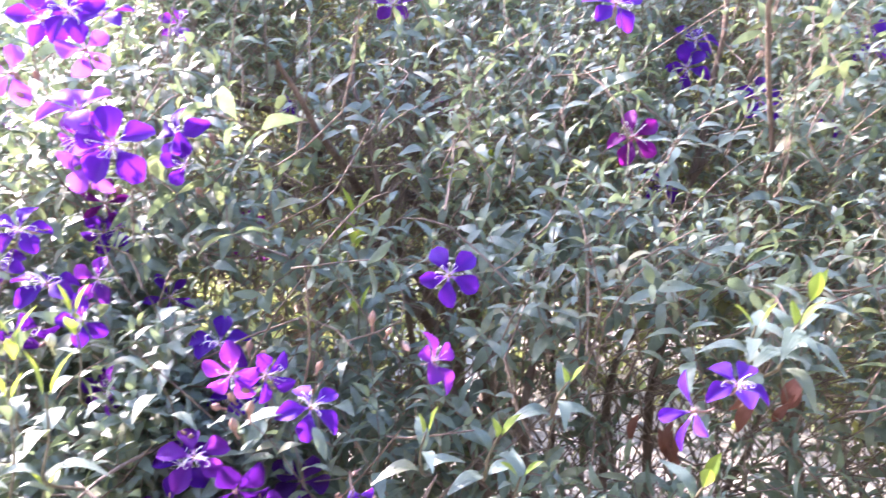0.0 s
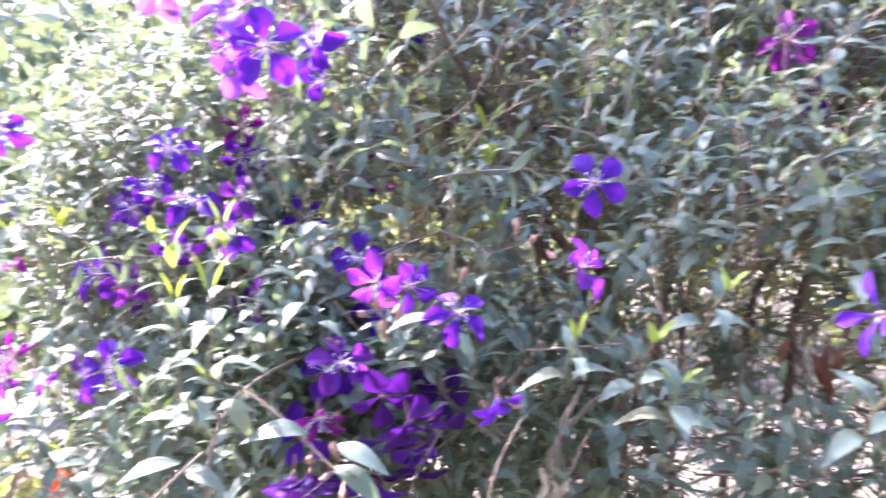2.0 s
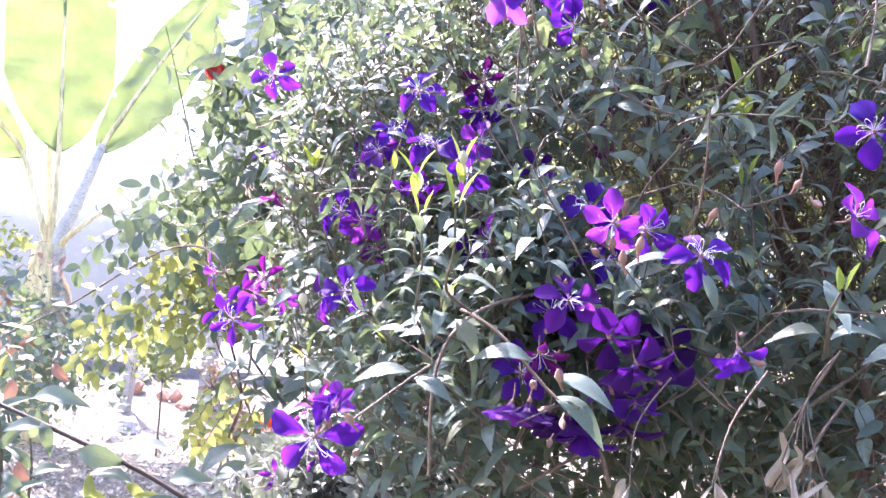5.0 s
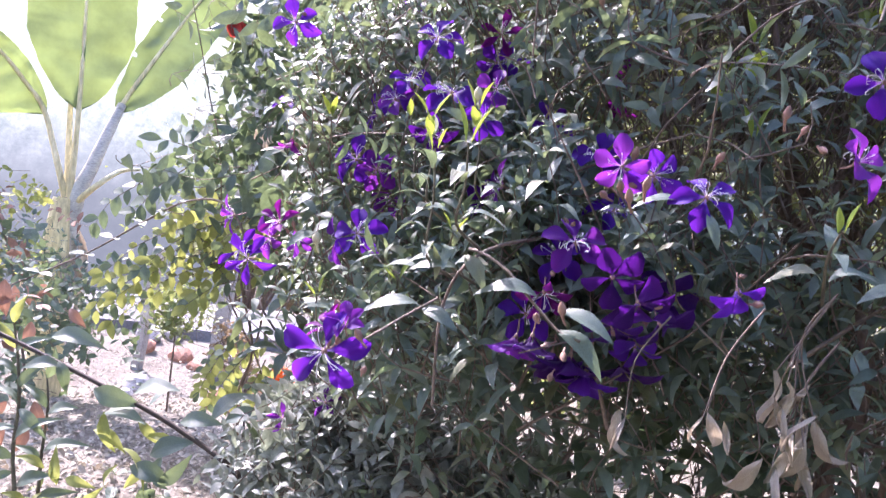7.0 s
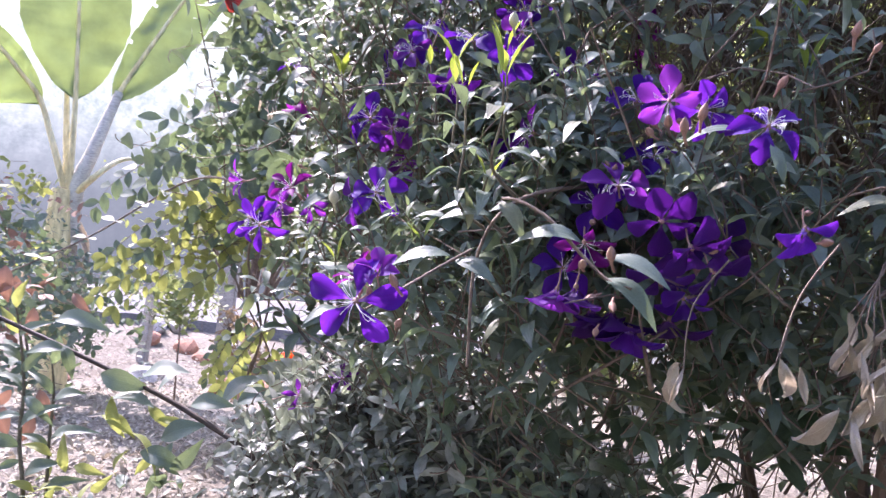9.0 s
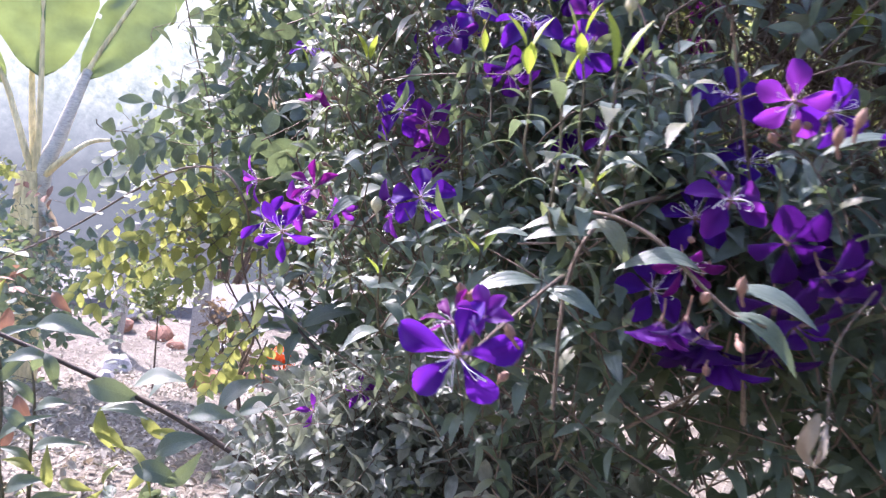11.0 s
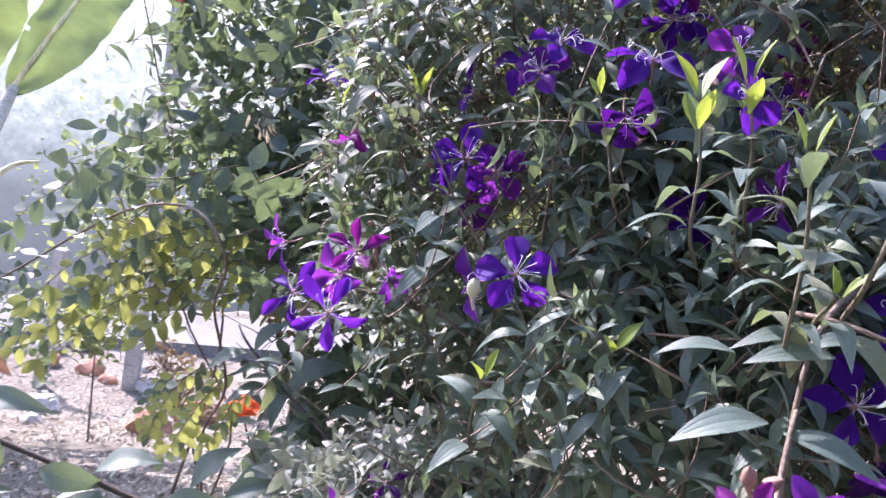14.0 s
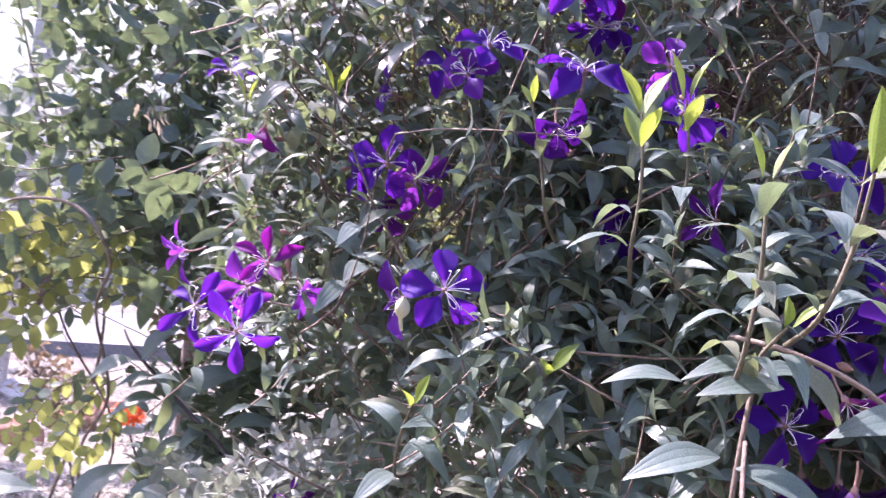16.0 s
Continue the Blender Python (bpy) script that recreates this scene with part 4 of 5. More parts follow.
def blob_sampler(blobs):
    """Points in a list of (centre, radii, weight) ellipsoids, denser towards their skins."""
    total = sum(b[2] for b in blobs)

    def sample(r):
        k = r.uniform(0, total)
        for c, radii, w in blobs:
            k -= w
            if k <= 0:
                break
        v = Vector((r.gauss(0, 1), r.gauss(0, 1), r.gauss(0, 1))).normalized() * r.uniform(0.25, 1.0) ** 0.5
        return c[0] + v.x * radii[0], c[1] + v.y * radii[1], max(c[2] + v.z * radii[2], ground_height(c[0], c[1]) + 0.05)
    return sample


def bushy(name, place, label, category, layers, twig_mat, stems, group=""):
    """A plant: leaf masses (foliage), thin twigs and its main stems."""
    ob = thing(name, place, label, category, group)
    all_twigs = []
    for blobs, count, seed, templates, mat, size, kw in layers:
        poses, tips, twigs = leafy_mass(count, seed, blob_sampler(blobs), templates, size, guard=False, **kw)
        put_mass(ob, "foliage", [a + b for a, b in zip(poses, tips)], templates, mat, place)
        all_twigs += twigs
    if all_twigs:
        data = joined("twig_mass", [(g[0] - np.array(place), g[1], g[2]) for g in all_twigs], twig_mat)
        tagged(part("twig_mass", data, ob), kind="stuff")
    for points, radii in stems:
        p, f, u = tube(points, radii, 6, 5)
        part("stem", mesh_data("stem", p - np.array(place), f, u, twig_mat), ob)
    return ob


def single_leaves(ob, specs, mesh_list, seed, face=None):
    """Leaves of their own under a plant, one for each (place, yaw, pitch, size)."""
    r = random.Random(seed)
    inv = Matrix.Translation(-ob.location)
    for place, yaw, pitch, size in specs:
        m = frame_of(direction(yaw, pitch), face or (r.uniform(-0.3, 0.3), r.uniform(-0.5, 0.1), 1), place) @ Matrix.Scale(size, 4)
        part("leaf", r.choice(mesh_list), ob, "", inv @ m)


ALT = dict(alternate=True, pairs=(5, 9), spacing=0.022, up=0.35, out=(0, 0, 0), lean=(50, 80))
round_shrub = bushy(
    "round_leaved_shrub", (-2.2, 2.0, ground_height(-2.2, 2.0)), "loose shrub with small round green and yellowed leaves", "shrub",
    [([((-2.15, 1.95, 1.08), (0.45, 0.40, 0.24), 3), ((-1.78, 2.0, 1.12), (0.34, 0.34, 0.30), 3), ((-1.55, 1.75, 1.05), (0.25, 0.22, 0.24), 1.5), ((-2.02, 1.90, 1.40), (0.34, 0.25, 0.13), 1.6)], 340, 31, OVAL, LEAF_ROUND, (0.068, 0.096), dict(ALT, spacing=0.034, up=0.05, out=(-0.5, -0.25, 0))),
     ([((-2.02, 1.72, 0.88), (0.28, 0.20, 0.10), 3), ((-1.85, 1.80, 0.90), (0.25, 0.18, 0.12), 1.2)], 16, 32, OVAL, LEAF_LIME, (0.050, 0.072), dict(ALT, spacing=0.030, up=0.0, out=(-0.5, -0.2, 0)))],
    TWIG,
    [([(-1.95, 1.95, -0.02), (-1.93, 1.86, 0.3), (-1.76, 1.74, 0.55), (-1.73, 1.62, 0.8), (-1.62, 1.52, 0.95), (-1.711, 1.50, 1.053), (-1.938, 1.53, 1.02), (-2.122, 1.505, 0.91), (-2.228, 1.386, 0.78), (-2.312, 1.146, 0.636)], [0.005, 0.0045, 0.0042, 0.004, 0.004, 0.0038, 0.0036, 0.0034, 0.003, 0.002]),
     ([(-2.0, 2.0, -0.02), (-1.90, 1.95, 0.35), (-2.06, 1.84, 0.7), (-2.057, 1.727, 1.182), (-2.098, 1.688, 1.349), (-2.118, 1.634, 1.527), (-2.150, 1.578, 1.72)], [0.004, 0.0036, 0.0034, 0.003, 0.0026, 0.0022, 0.0015]),
     ([(-2.2, 2.05, -0.05), (-2.12, 2.1, 0.5), (-2.25, 2.15, 0.9), (-2.3, 2.1, 1.2)], [0.006, 0.005, 0.004, 0.003])])
OVAL_DARK = [shape_mesh("leaf", t, LEAF_ROUND) for t in OVAL]
OVAL_LIME = [shape_mesh("leaf", t, LEAF_LIME) for t in OVAL]
twig_line = [Vector(p) for p in ((-1.938, 1.53, 1.02), (-2.03, 1.518, 0.967), (-2.122, 1.505, 0.91), (-2.18, 1.445, 0.845), (-2.228, 1.386, 0.78), (-2.27, 1.27, 0.71), (-2.312, 1.146, 0.636))]
single_leaves(round_shrub, [(p, yaw + 12 * i, 10, 0.055) for i, p in enumerate(twig_line) for yaw in (-110, 40)], OVAL_DARK, 61)
single_leaves(round_shrub, [((-2.06 - 0.0062 * i, 1.724 - 0.010 * i, 1.2 + 0.036 * i), -130 + 137 * i, 15, 0.055 - 0.002 * i) for i in range(14)], OVAL_DARK, 62)


def spray(line, size, meshes, seed, step=0.034):
    """A feathered leaf: a bent rib along the line with leaflets on both sides, their faces to the open air."""
    r = random.Random(seed)
    p, f, u = tube(line, [0.0026 - 0.0018 * i / (len(line) - 1) for i in range(len(line))], 4, 6)
    part("stem", mesh_data("stem", p - np.array(round_shrub.location), f, u, STEM), round_shrub)
    spine = p.reshape(-1, 4, 3).mean(axis=1)
    inv = Matrix.Translation(-round_shrub.location)
    meshes = list(meshes) * 4 + OVAL_DARK
    gone, side = 0.0, 1
    for q, w in zip(spine, spine[1:]):
        gone += float(np.linalg.norm(w - q))
        if gone < step * 0.5:
            continue
        gone, side = 0.0, -side
        along = Vector(w - q).normalized()
        face = Vector((0.45 + r.gauss(0, 0.25), -0.75 + r.gauss(0, 0.2), 0.55 + r.gauss(0, 0.25)))
        way = along * 0.55 + along.cross(face).normalized() * side + Vector((0, 0, -0.35)) + Vector((r.gauss(0, 0.15), 0, r.gauss(0, 0.15)))
        part("leaf", r.choice(meshes), round_shrub, "", inv @ frame_of(way, face, w) @ Matrix.Scale(size * r.uniform(0.7, 1.15), 4))
    part("leaf", r.choice(meshes), round_shrub, "", inv @ frame_of(spine[-1] - spine[-4], (0.4, -0.8, 0.5), spine[-1]) @ Matrix.Scale(size, 4))


# drooping sprays with yellowed leaflets
spray([(-2.621, 1.810, 0.587), (-2.711, 1.774, 0.502), (-2.768, 1.757, 0.398)], 0.060, OVAL_DARK, 7)
spray([(-2.297, 2.118, 0.385), (-2.354, 2.099, 0.270), (-2.382, 2.098, 0.146), (-2.381, 2.123, 0.059)], 0.056, OVAL_LIME, 8)
spray([(-2.370, 2.124, 0.345), (-2.424, 2.108, 0.234), (-2.453, 2.108, 0.120)], 0.053, OVAL_LIME, 9)
spray([(-2.223, 2.098, 0.323), (-2.254, 2.097, 0.214), (-2.247, 2.126, 0.130)], 0.051, OVAL_LIME, 10)
spray([(-1.838, 1.813, 1.000), (-1.944, 1.688, 0.957), (-2.019, 1.576, 0.873), (-2.063, 1.483, 0.769)], 0.056, OVAL_LIME, 20, 0.030)
spray([(-1.882, 1.818, 0.901), (-1.971, 1.702, 0.853), (-2.066, 1.579, 0.775), (-2.140, 1.463, 0.656)], 0.056, OVAL_LIME, 21, 0.030)
spray([(-1.895, 1.845, 0.817), (-1.977, 1.739, 0.801), (-2.098, 1.592, 0.678), (-2.174, 1.475, 0.558)], 0.056, OVAL_LIME, 22, 0.030)
spray([(-1.737, 1.855, 0.832), (-1.813, 1.751, 0.798), (-1.882, 1.649, 0.748), (-1.919, 1.566, 0.677)], 0.056, OVAL_LIME, 23, 0.030)
spray([(-1.965, 1.762, 0.904), (-2.040, 1.659, 0.869), (-2.099, 1.557, 0.778), (-2.167, 1.453, 0.708)], 0.056, OVAL_LIME, 24, 0.030)
spray([(-1.842, 1.891, 0.889), (-1.921, 1.784, 0.853), (-1.969, 1.691, 0.764), (-1.975, 1.627, 0.687)], 0.056, OVAL_LIME, 25, 0.030)
spray([(-1.958, 1.725, 0.945), (-2.061, 1.601, 0.903), (-2.122, 1.502, 0.833), (-2.157, 1.415, 0.731)], 0.056, OVAL_LIME, 26, 0.030)
spray([(-1.917, 1.784, 0.834), (-2.020, 1.658, 0.774), (-2.110, 1.535, 0.678), (-2.197, 1.415, 0.587)], 0.056, OVAL_LIME, 27, 0.030)
spray([(-2.037, 1.754, 0.849), (-2.125, 1.639, 0.791), (-2.185, 1.537, 0.700), (-2.226, 1.448, 0.615)], 0.056, OVAL_LIME, 28, 0.030)
spray([(-1.885, 1.865, 0.503), (-1.922, 1.830, 0.433), (-1.955, 1.795, 0.343), (-1.979, 1.766, 0.254)], 0.050, OVAL_LIME, 30, 0.030)
spray([(-1.843, 1.888, 0.470), (-1.860, 1.865, 0.383), (-1.892, 1.829, 0.293)], 0.050, OVAL_LIME, 31, 0.030)
spray([(-1.931, 1.991, 0.496), (-1.992, 1.942, 0.439), (-2.027, 1.905, 0.344), (-2.022, 1.892, 0.235)], 0.052, OVAL_LIME, 40, 0.030)
spray([(-1.911, 2.043, 0.427), (-1.950, 2.005, 0.352), (-1.967, 1.980, 0.259)], 0.052, OVAL_LIME, 41, 0.030)
spray([(-2.073, 1.990, 0.477), (-2.125, 1.946, 0.410), (-2.160, 1.908, 0.312), (-2.176, 1.885, 0.229)], 0.052, OVAL_LIME, 42, 0.030)
spray([(-2.057, 2.049, 0.475), (-2.093, 2.010, 0.376), (-2.102, 1.984, 0.236)], 0.052, OVAL_LIME, 43, 0.030)
# green sprays above them
spray([(-2.229, 1.666, 1.117), (-2.334, 1.617, 1.015), (-2.433, 1.574, 0.924), (-2.486, 1.562, 0.836)], 0.078, OVAL_DARK, 11, 0.045)
spray([(-2.099, 1.631, 1.112), (-2.189, 1.595, 1.027), (-2.261, 1.568, 0.924)], 0.076, OVAL_DARK, 12, 0.045)
spray([(-1.904, 1.636, 1.085), (-1.997, 1.597, 0.996), (-2.065, 1.576, 0.914)], 0.061, OVAL_LIME, 13, 0.045)
spray([(-2.069, 1.731, 1.155), (-2.140, 1.651, 1.183), (-2.189, 1.583, 1.192)], 0.078, OVAL_DARK, 14, 0.045)
spray([(-1.734, 1.641, 1.166), (-1.826, 1.611, 1.132), (-1.927, 1.574, 1.096), (-2.022, 1.547, 1.094)], 0.074, OVAL_DARK, 15, 0.042)
spray([(-1.635, 1.625, 1.023), (-1.721, 1.596, 0.970), (-1.791, 1.576, 0.902)], 0.053, OVAL_LIME, 16)

DROOP = dict(alternate=True, pairs=(4, 7), spacing=0.04, up=-0.5, out=(0, -0.1, 0), lean=(25, 60))
small_tree = bushy(
    "small_tree", (-2.6, 3.3, ground_height(-2.6, 3.3)), "slender tree with drooping green leaves", "tree",
    [([((-2.25, 2.35, 1.95), (0.5, 0.45, 0.42), 1.6), ((-2.0, 2.2, 1.65), (0.30, 0.3, 0.28), 1.6), ((-2.6, 3.0, 2.5), (0.9, 0.8, 0.5), 2), ((-1.6, 2.7, 2.2), (0.7, 0.5, 0.5), 2.0), ((-2.12, 1.95, 1.55), (0.20, 0.20, 0.20), 1.6), ((-1.9, 2.05, 1.78), (0.3, 0.25, 0.2), 1.5)], 275, 33, LANCE[:2], LEAF_BROAD, (0.075, 0.115), DROOP),
     # unseen high crown, added to cast dappled shade on the shrub's right side
     ([((-2.62, 2.1, 4.2), (0.78, 0.7, 0.55), 3), ((-2.4, 2.6, 4.4), (0.8, 0.7, 0.5), 2)], 180, 46, LANCE[:2], LEAF_BROAD, (0.09, 0.13), DROOP)],
    TWIG,
    [([(-2.6, 3.3, -0.4), (-2.62, 3.25, 0.6), (-2.5, 3.1, 1.5), (-2.35, 2.8, 2.2), (-2.2, 2.4, 2.3)], [0.04, 0.034, 0.026, 0.018, 0.008]),
     ([(-2.5, 3.1, 1.5), (-2.1, 3.0, 2.0), (-1.6, 2.8, 2.5)], [0.022, 0.016, 0.007]),
     # limb that carries the added shading crown
     ([(-2.42, 2.95, 1.9), (-2.6, 2.7, 2.9), (-2.75, 2.35, 3.8), (-2.9, 2.1, 4.3)], [0.024, 0.020, 0.014, 0.006])])

RED = petal_material("red_petal", (0.26, 0.03, 0.025), (0.34, 0.06, 0.045), (0.25, 0.03, 0.02), (0.5, 0.06, 0.04))
red_petal = mesh_data("petal", *blade(0.07, 0.055, 6, 2, 0.75, 1.3, 0.2, 0.3, 0.05, 0.15, 0.03), RED)
for k in range(5):
    m = Matrix.Translation(Vector((-2.179, 1.818, 1.659)) - small_tree.location) @ pose(0, 0, 0, 0, 0, 72 * k) @ pose(0, 0.008, 0, -58)
    part("petal", red_petal, small_tree, "red drooping petal", m)

OVAL_GREY = [blade(1.0, w, 5, 1, 0.9, 0.92, d, f, 0.04) for w, d, f in ((0.42, 0.30, 0.16), (0.38, 0.15, 0.22), (0.46, 0.40, 0.12))]
LOW = dict(pairs=(3, 6), spacing=0.03, up=0.7, out=(0, -0.3, 0))
low_shrub = bushy(
    "low_shrub", (-0.9, 1.6, ground_height(-0.9, 1.6)), "low dense shrub with narrow grey-green leaves", "shrub",
    [([((-1.02, 1.40, 0.46), (0.38, 0.26, 0.26), 2.4), ((-0.68, 1.50, 0.54), (0.30, 0.26, 0.24), 1.6), ((-0.90, 1.35, 0.70), (0.28, 0.22, 0.16), 1.0), ((-0.55, 1.40, 0.58), (0.20, 0.20, 0.14), 0.4), ((-0.90, 1.31, 0.66), (0.28, 0.10, 0.12), 1.6)], 1400, 34, OVAL_GREY, LEAF_SILVER, (0.036, 0.060), dict(LOW, spacing=0.022))],
    TWIG, [([(-0.9, 1.7, -0.02), (-0.95, 1.65, 0.3), (-1.05, 1.55, 0.6)], [0.010, 0.008, 0.003]), ([(-0.85, 1.7, -0.02), (-0.75, 1.75, 0.3), (-0.6, 1.75, 0.6)], [0.010, 0.008, 0.003])])

BROAD = dict(pairs=(2, 4), spacing=0.045, up=0.7, out=(0, -0.2, 0), lean=(45, 80))
broad_plant = bushy(
    "broad_leaved_plant", (-1.6, 1.15, ground_height(-1.6, 1.15)), "leafy plant with broad leaves on a dark slanting stem", "plant",
    [([((-1.62, 1.15, 0.24), (0.30, 0.22, 0.12), 3), ((-1.40, 1.32, 0.26), (0.2, 0.18, 0.12), 1.6)], 14, 35, LANCE, LEAF_BROAD, (0.08, 0.12), BROAD),
     ([((-1.75, 1.05, 0.16), (0.35, 0.25, 0.10), 2)], 16, 36, LANCE, LEAF_LIME, (0.06, 0.09), BROAD)],
    DARK_TWIG,
    [([(-1.22, 1.28, -0.02), (-1.24, 1.275, 0.40), (-1.267, 1.271, 0.46), (-1.404, 1.231, 0.506), (-1.531, 1.181, 0.545), (-1.754, 1.073, 0.608), (-1.963, 0.94, 0.682), (-2.15, 0.83, 0.76)], [0.010, 0.008, 0.0075, 0.007, 0.0065, 0.006, 0.005, 0.003])])
BROAD_MESH = [shape_mesh("leaf", blade(1.0, w, 9, 2, 1.05, 0.9, d, f, 0.12), LEAF_BROAD) for w, d, f in ((0.42, 0.35, 0.25), (0.37, 0.5, 0.3), (0.44, 0.25, 0.2))]
def leaves_between(ob, spans, mesh_list, seed, face=(0.40, -0.35, 0.75)):
    """Leaves of their own under a plant, each from its stalk to its tip."""
    r = random.Random(seed)
    inv = Matrix.Translation(-ob.location)
    for a, b in spans:
        way = Vector(b) - Vector(a)
        turn = Vector(face) + Vector((r.gauss(0, 0.35), r.gauss(0, 0.35), r.gauss(0, 0.2)))
        part("leaf", r.choice(mesh_list), ob, "", inv @ frame_of(way, turn, a) @ Matrix.Scale(way.length * 1.05, 4))


POINTED = [blade(1.0, w, 9, 2, 1.05, 0.9, d, f, 0.14, 0.0, 0.02) for w, d, f in ((0.32, 0.35, 0.3), (0.28, 0.55, 0.35), (0.36, 0.25, 0.25))]
LIME_LANCE = [shape_mesh("leaf", t, LEAF_LIME) for t in POINTED]
GREY_LANCE = [shape_mesh("leaf", t, LEAF_BROAD) for t in POINTED]
leaves_between(broad_plant, [((-1.756, 1.054, 0.676), (-1.643, 1.097, 0.714)), ((-1.720, 1.066, 0.609), (-1.775, 0.995, 0.615)), ((-1.637, 1.112, 0.566), (-1.522, 1.149, 0.561)), ((-1.613, 1.116, 0.499), (-1.498, 1.162, 0.546)), ((-1.551, 1.169, 0.574), (-1.451, 1.207, 0.633)), ((-1.727, 1.063, 0.619), (-1.664, 1.059, 0.569))], BROAD_MESH, 66)
leaves_between(broad_plant, [((-1.464, 1.178, 0.441), (-1.376, 1.210, 0.509)), ((-1.499, 1.149, 0.403), (-1.394, 1.182, 0.409)), ((-1.422, 1.221, 0.534), (-1.330, 1.251, 0.574)), ((-1.332, 1.283, 0.554), (-1.247, 1.314, 0.623)), ((-1.260, 1.317, 0.481), (-1.250, 1.305, 0.584)), ((-1.322, 1.272, 0.452), (-1.298, 1.265, 0.533)), ((-1.432, 1.188, 0.374), (-1.361, 1.208, 0.440))], BROAD_MESH, 67)
leaves_between(broad_plant, [((-1.602, 1.126, 0.516), (-1.545, 1.112, 0.432)), ((-1.525, 1.175, 0.511), (-1.445, 1.184, 0.476)), ((-1.569, 1.132, 0.428), (-1.439, 1.180, 0.429)), ((-1.434, 1.226, 0.466), (-1.474, 1.170, 0.502)), ((-1.613, 1.111, 0.466), (-1.517, 1.135, 0.459)), ((-1.479, 1.185, 0.400), (-1.494, 1.132, 0.351))], LIME_LANCE, 68)
leaves_between(broad_plant, [((-1.710, 1.088, 0.282), (-1.711, 1.067, 0.371)), ((-1.747, 1.070, 0.316), (-1.780, 1.019, 0.357)), ((-1.681, 1.096, 0.217), (-1.720, 1.045, 0.282)), ((-1.695, 1.101, 0.302), (-1.615, 1.118, 0.309)), ((-1.602, 1.160, 0.294), (-1.588, 1.146, 0.369)), ((-1.765, 1.042, 0.221), (-1.790, 0.996, 0.256)), ((-1.647, 1.122, 0.244), (-1.593, 1.130, 0.296))], LIME_LANCE, 69)

upright_weed = bushy(
    "leafy_weed", (-1.785, 1.025, 0), "upright weed with long grey-green leaves on thin stems", "weed", [], STEM,
    [([(-1.795, 1.025, -0.02)] + [(-1.785, 1.025, 0.199), (-1.824, 1.025, 0.342), (-1.842, 1.035, 0.471), (-1.872, 1.035, 0.583), (-1.905, 1.030, 0.679)], [0.006, 0.006, 0.005, 0.0045, 0.0035, 0.002]), ([(-1.803, 1.088, -0.02)] + [(-1.793, 1.088, 0.174), (-1.816, 1.097, 0.309), (-1.833, 1.108, 0.443), (-1.856, 1.108, 0.530)], [0.006, 0.0055, 0.0045, 0.0035, 0.002])])
leaves_between(upright_weed, [((-1.796, 1.029, 0.259), (-1.713, 1.057, 0.322)), ((-1.818, 1.026, 0.328), (-1.872, 0.960, 0.356)), ((-1.828, 1.027, 0.370), (-1.762, 1.051, 0.472)), ((-1.831, 1.031, 0.407), (-1.875, 0.965, 0.399)), ((-1.839, 1.035, 0.456), (-1.748, 1.052, 0.424)), ((-1.842, 1.035, 0.471), (-1.883, 0.982, 0.528)), ((-1.854, 1.035, 0.512), (-1.800, 1.047, 0.590))], GREY_LANCE, 72)
leaves_between(upright_weed, [((-1.862, 1.034, 0.540), (-1.901, 0.983, 0.597)), ((-1.880, 1.032, 0.596), (-1.820, 1.048, 0.671)), ((-1.885, 1.031, 0.609), (-1.901, 0.996, 0.676)), ((-1.904, 1.030, 0.672), (-1.873, 1.027, 0.747)), ((-1.897, 1.031, 0.651), (-1.924, 0.977, 0.650)), ((-1.810, 1.026, 0.293), (-1.831, 0.973, 0.277))], GREY_LANCE + LIME_LANCE[:1], 73)
leaves_between(upright_weed, [((-1.798, 1.090, 0.206), (-1.717, 1.115, 0.256)), ((-1.812, 1.096, 0.295), (-1.846, 1.049, 0.358)), ((-1.816, 1.099, 0.324), (-1.731, 1.131, 0.403)), ((-1.831, 1.107, 0.428), (-1.754, 1.130, 0.481)), ((-1.833, 1.108, 0.443), (-1.863, 1.066, 0.519)), ((-1.855, 1.108, 0.522), (-1.818, 1.109, 0.603)), ((-1.853, 1.108, 0.515), (-1.865, 1.076, 0.586))], GREY_LANCE, 74)
RUST_BROAD = [shape_mesh("leaf", blade(1.0, w, 8, 2, 0.8, 0.9, d, f, 0.08, 0.0, 0.04), LEAF_TAN) for w, d, f in ((0.5, 0.2, 0.3), (0.42, 0.4, 0.5))]
leaves_between(upright_weed, [((-2.260, 1.164, 0.694), (-2.210, 1.145, 0.604)), ((-2.222, 1.182, 0.650), (-2.240, 1.129, 0.623)), ((-2.164, 1.208, 0.584), (-2.129, 1.183, 0.518)), ((-2.077, 1.274, 0.644), (-2.011, 1.275, 0.613)), ((-2.098, 1.210, 0.348), (-2.031, 1.206, 0.284)), ((-2.094, 1.198, 0.263), (-2.078, 1.162, 0.207)), ((-2.177, 1.147, 0.281), (-2.125, 1.133, 0.214)), ((-2.167, 1.163, 0.334), (-2.167, 1.119, 0.291))], RUST_BROAD, 75)

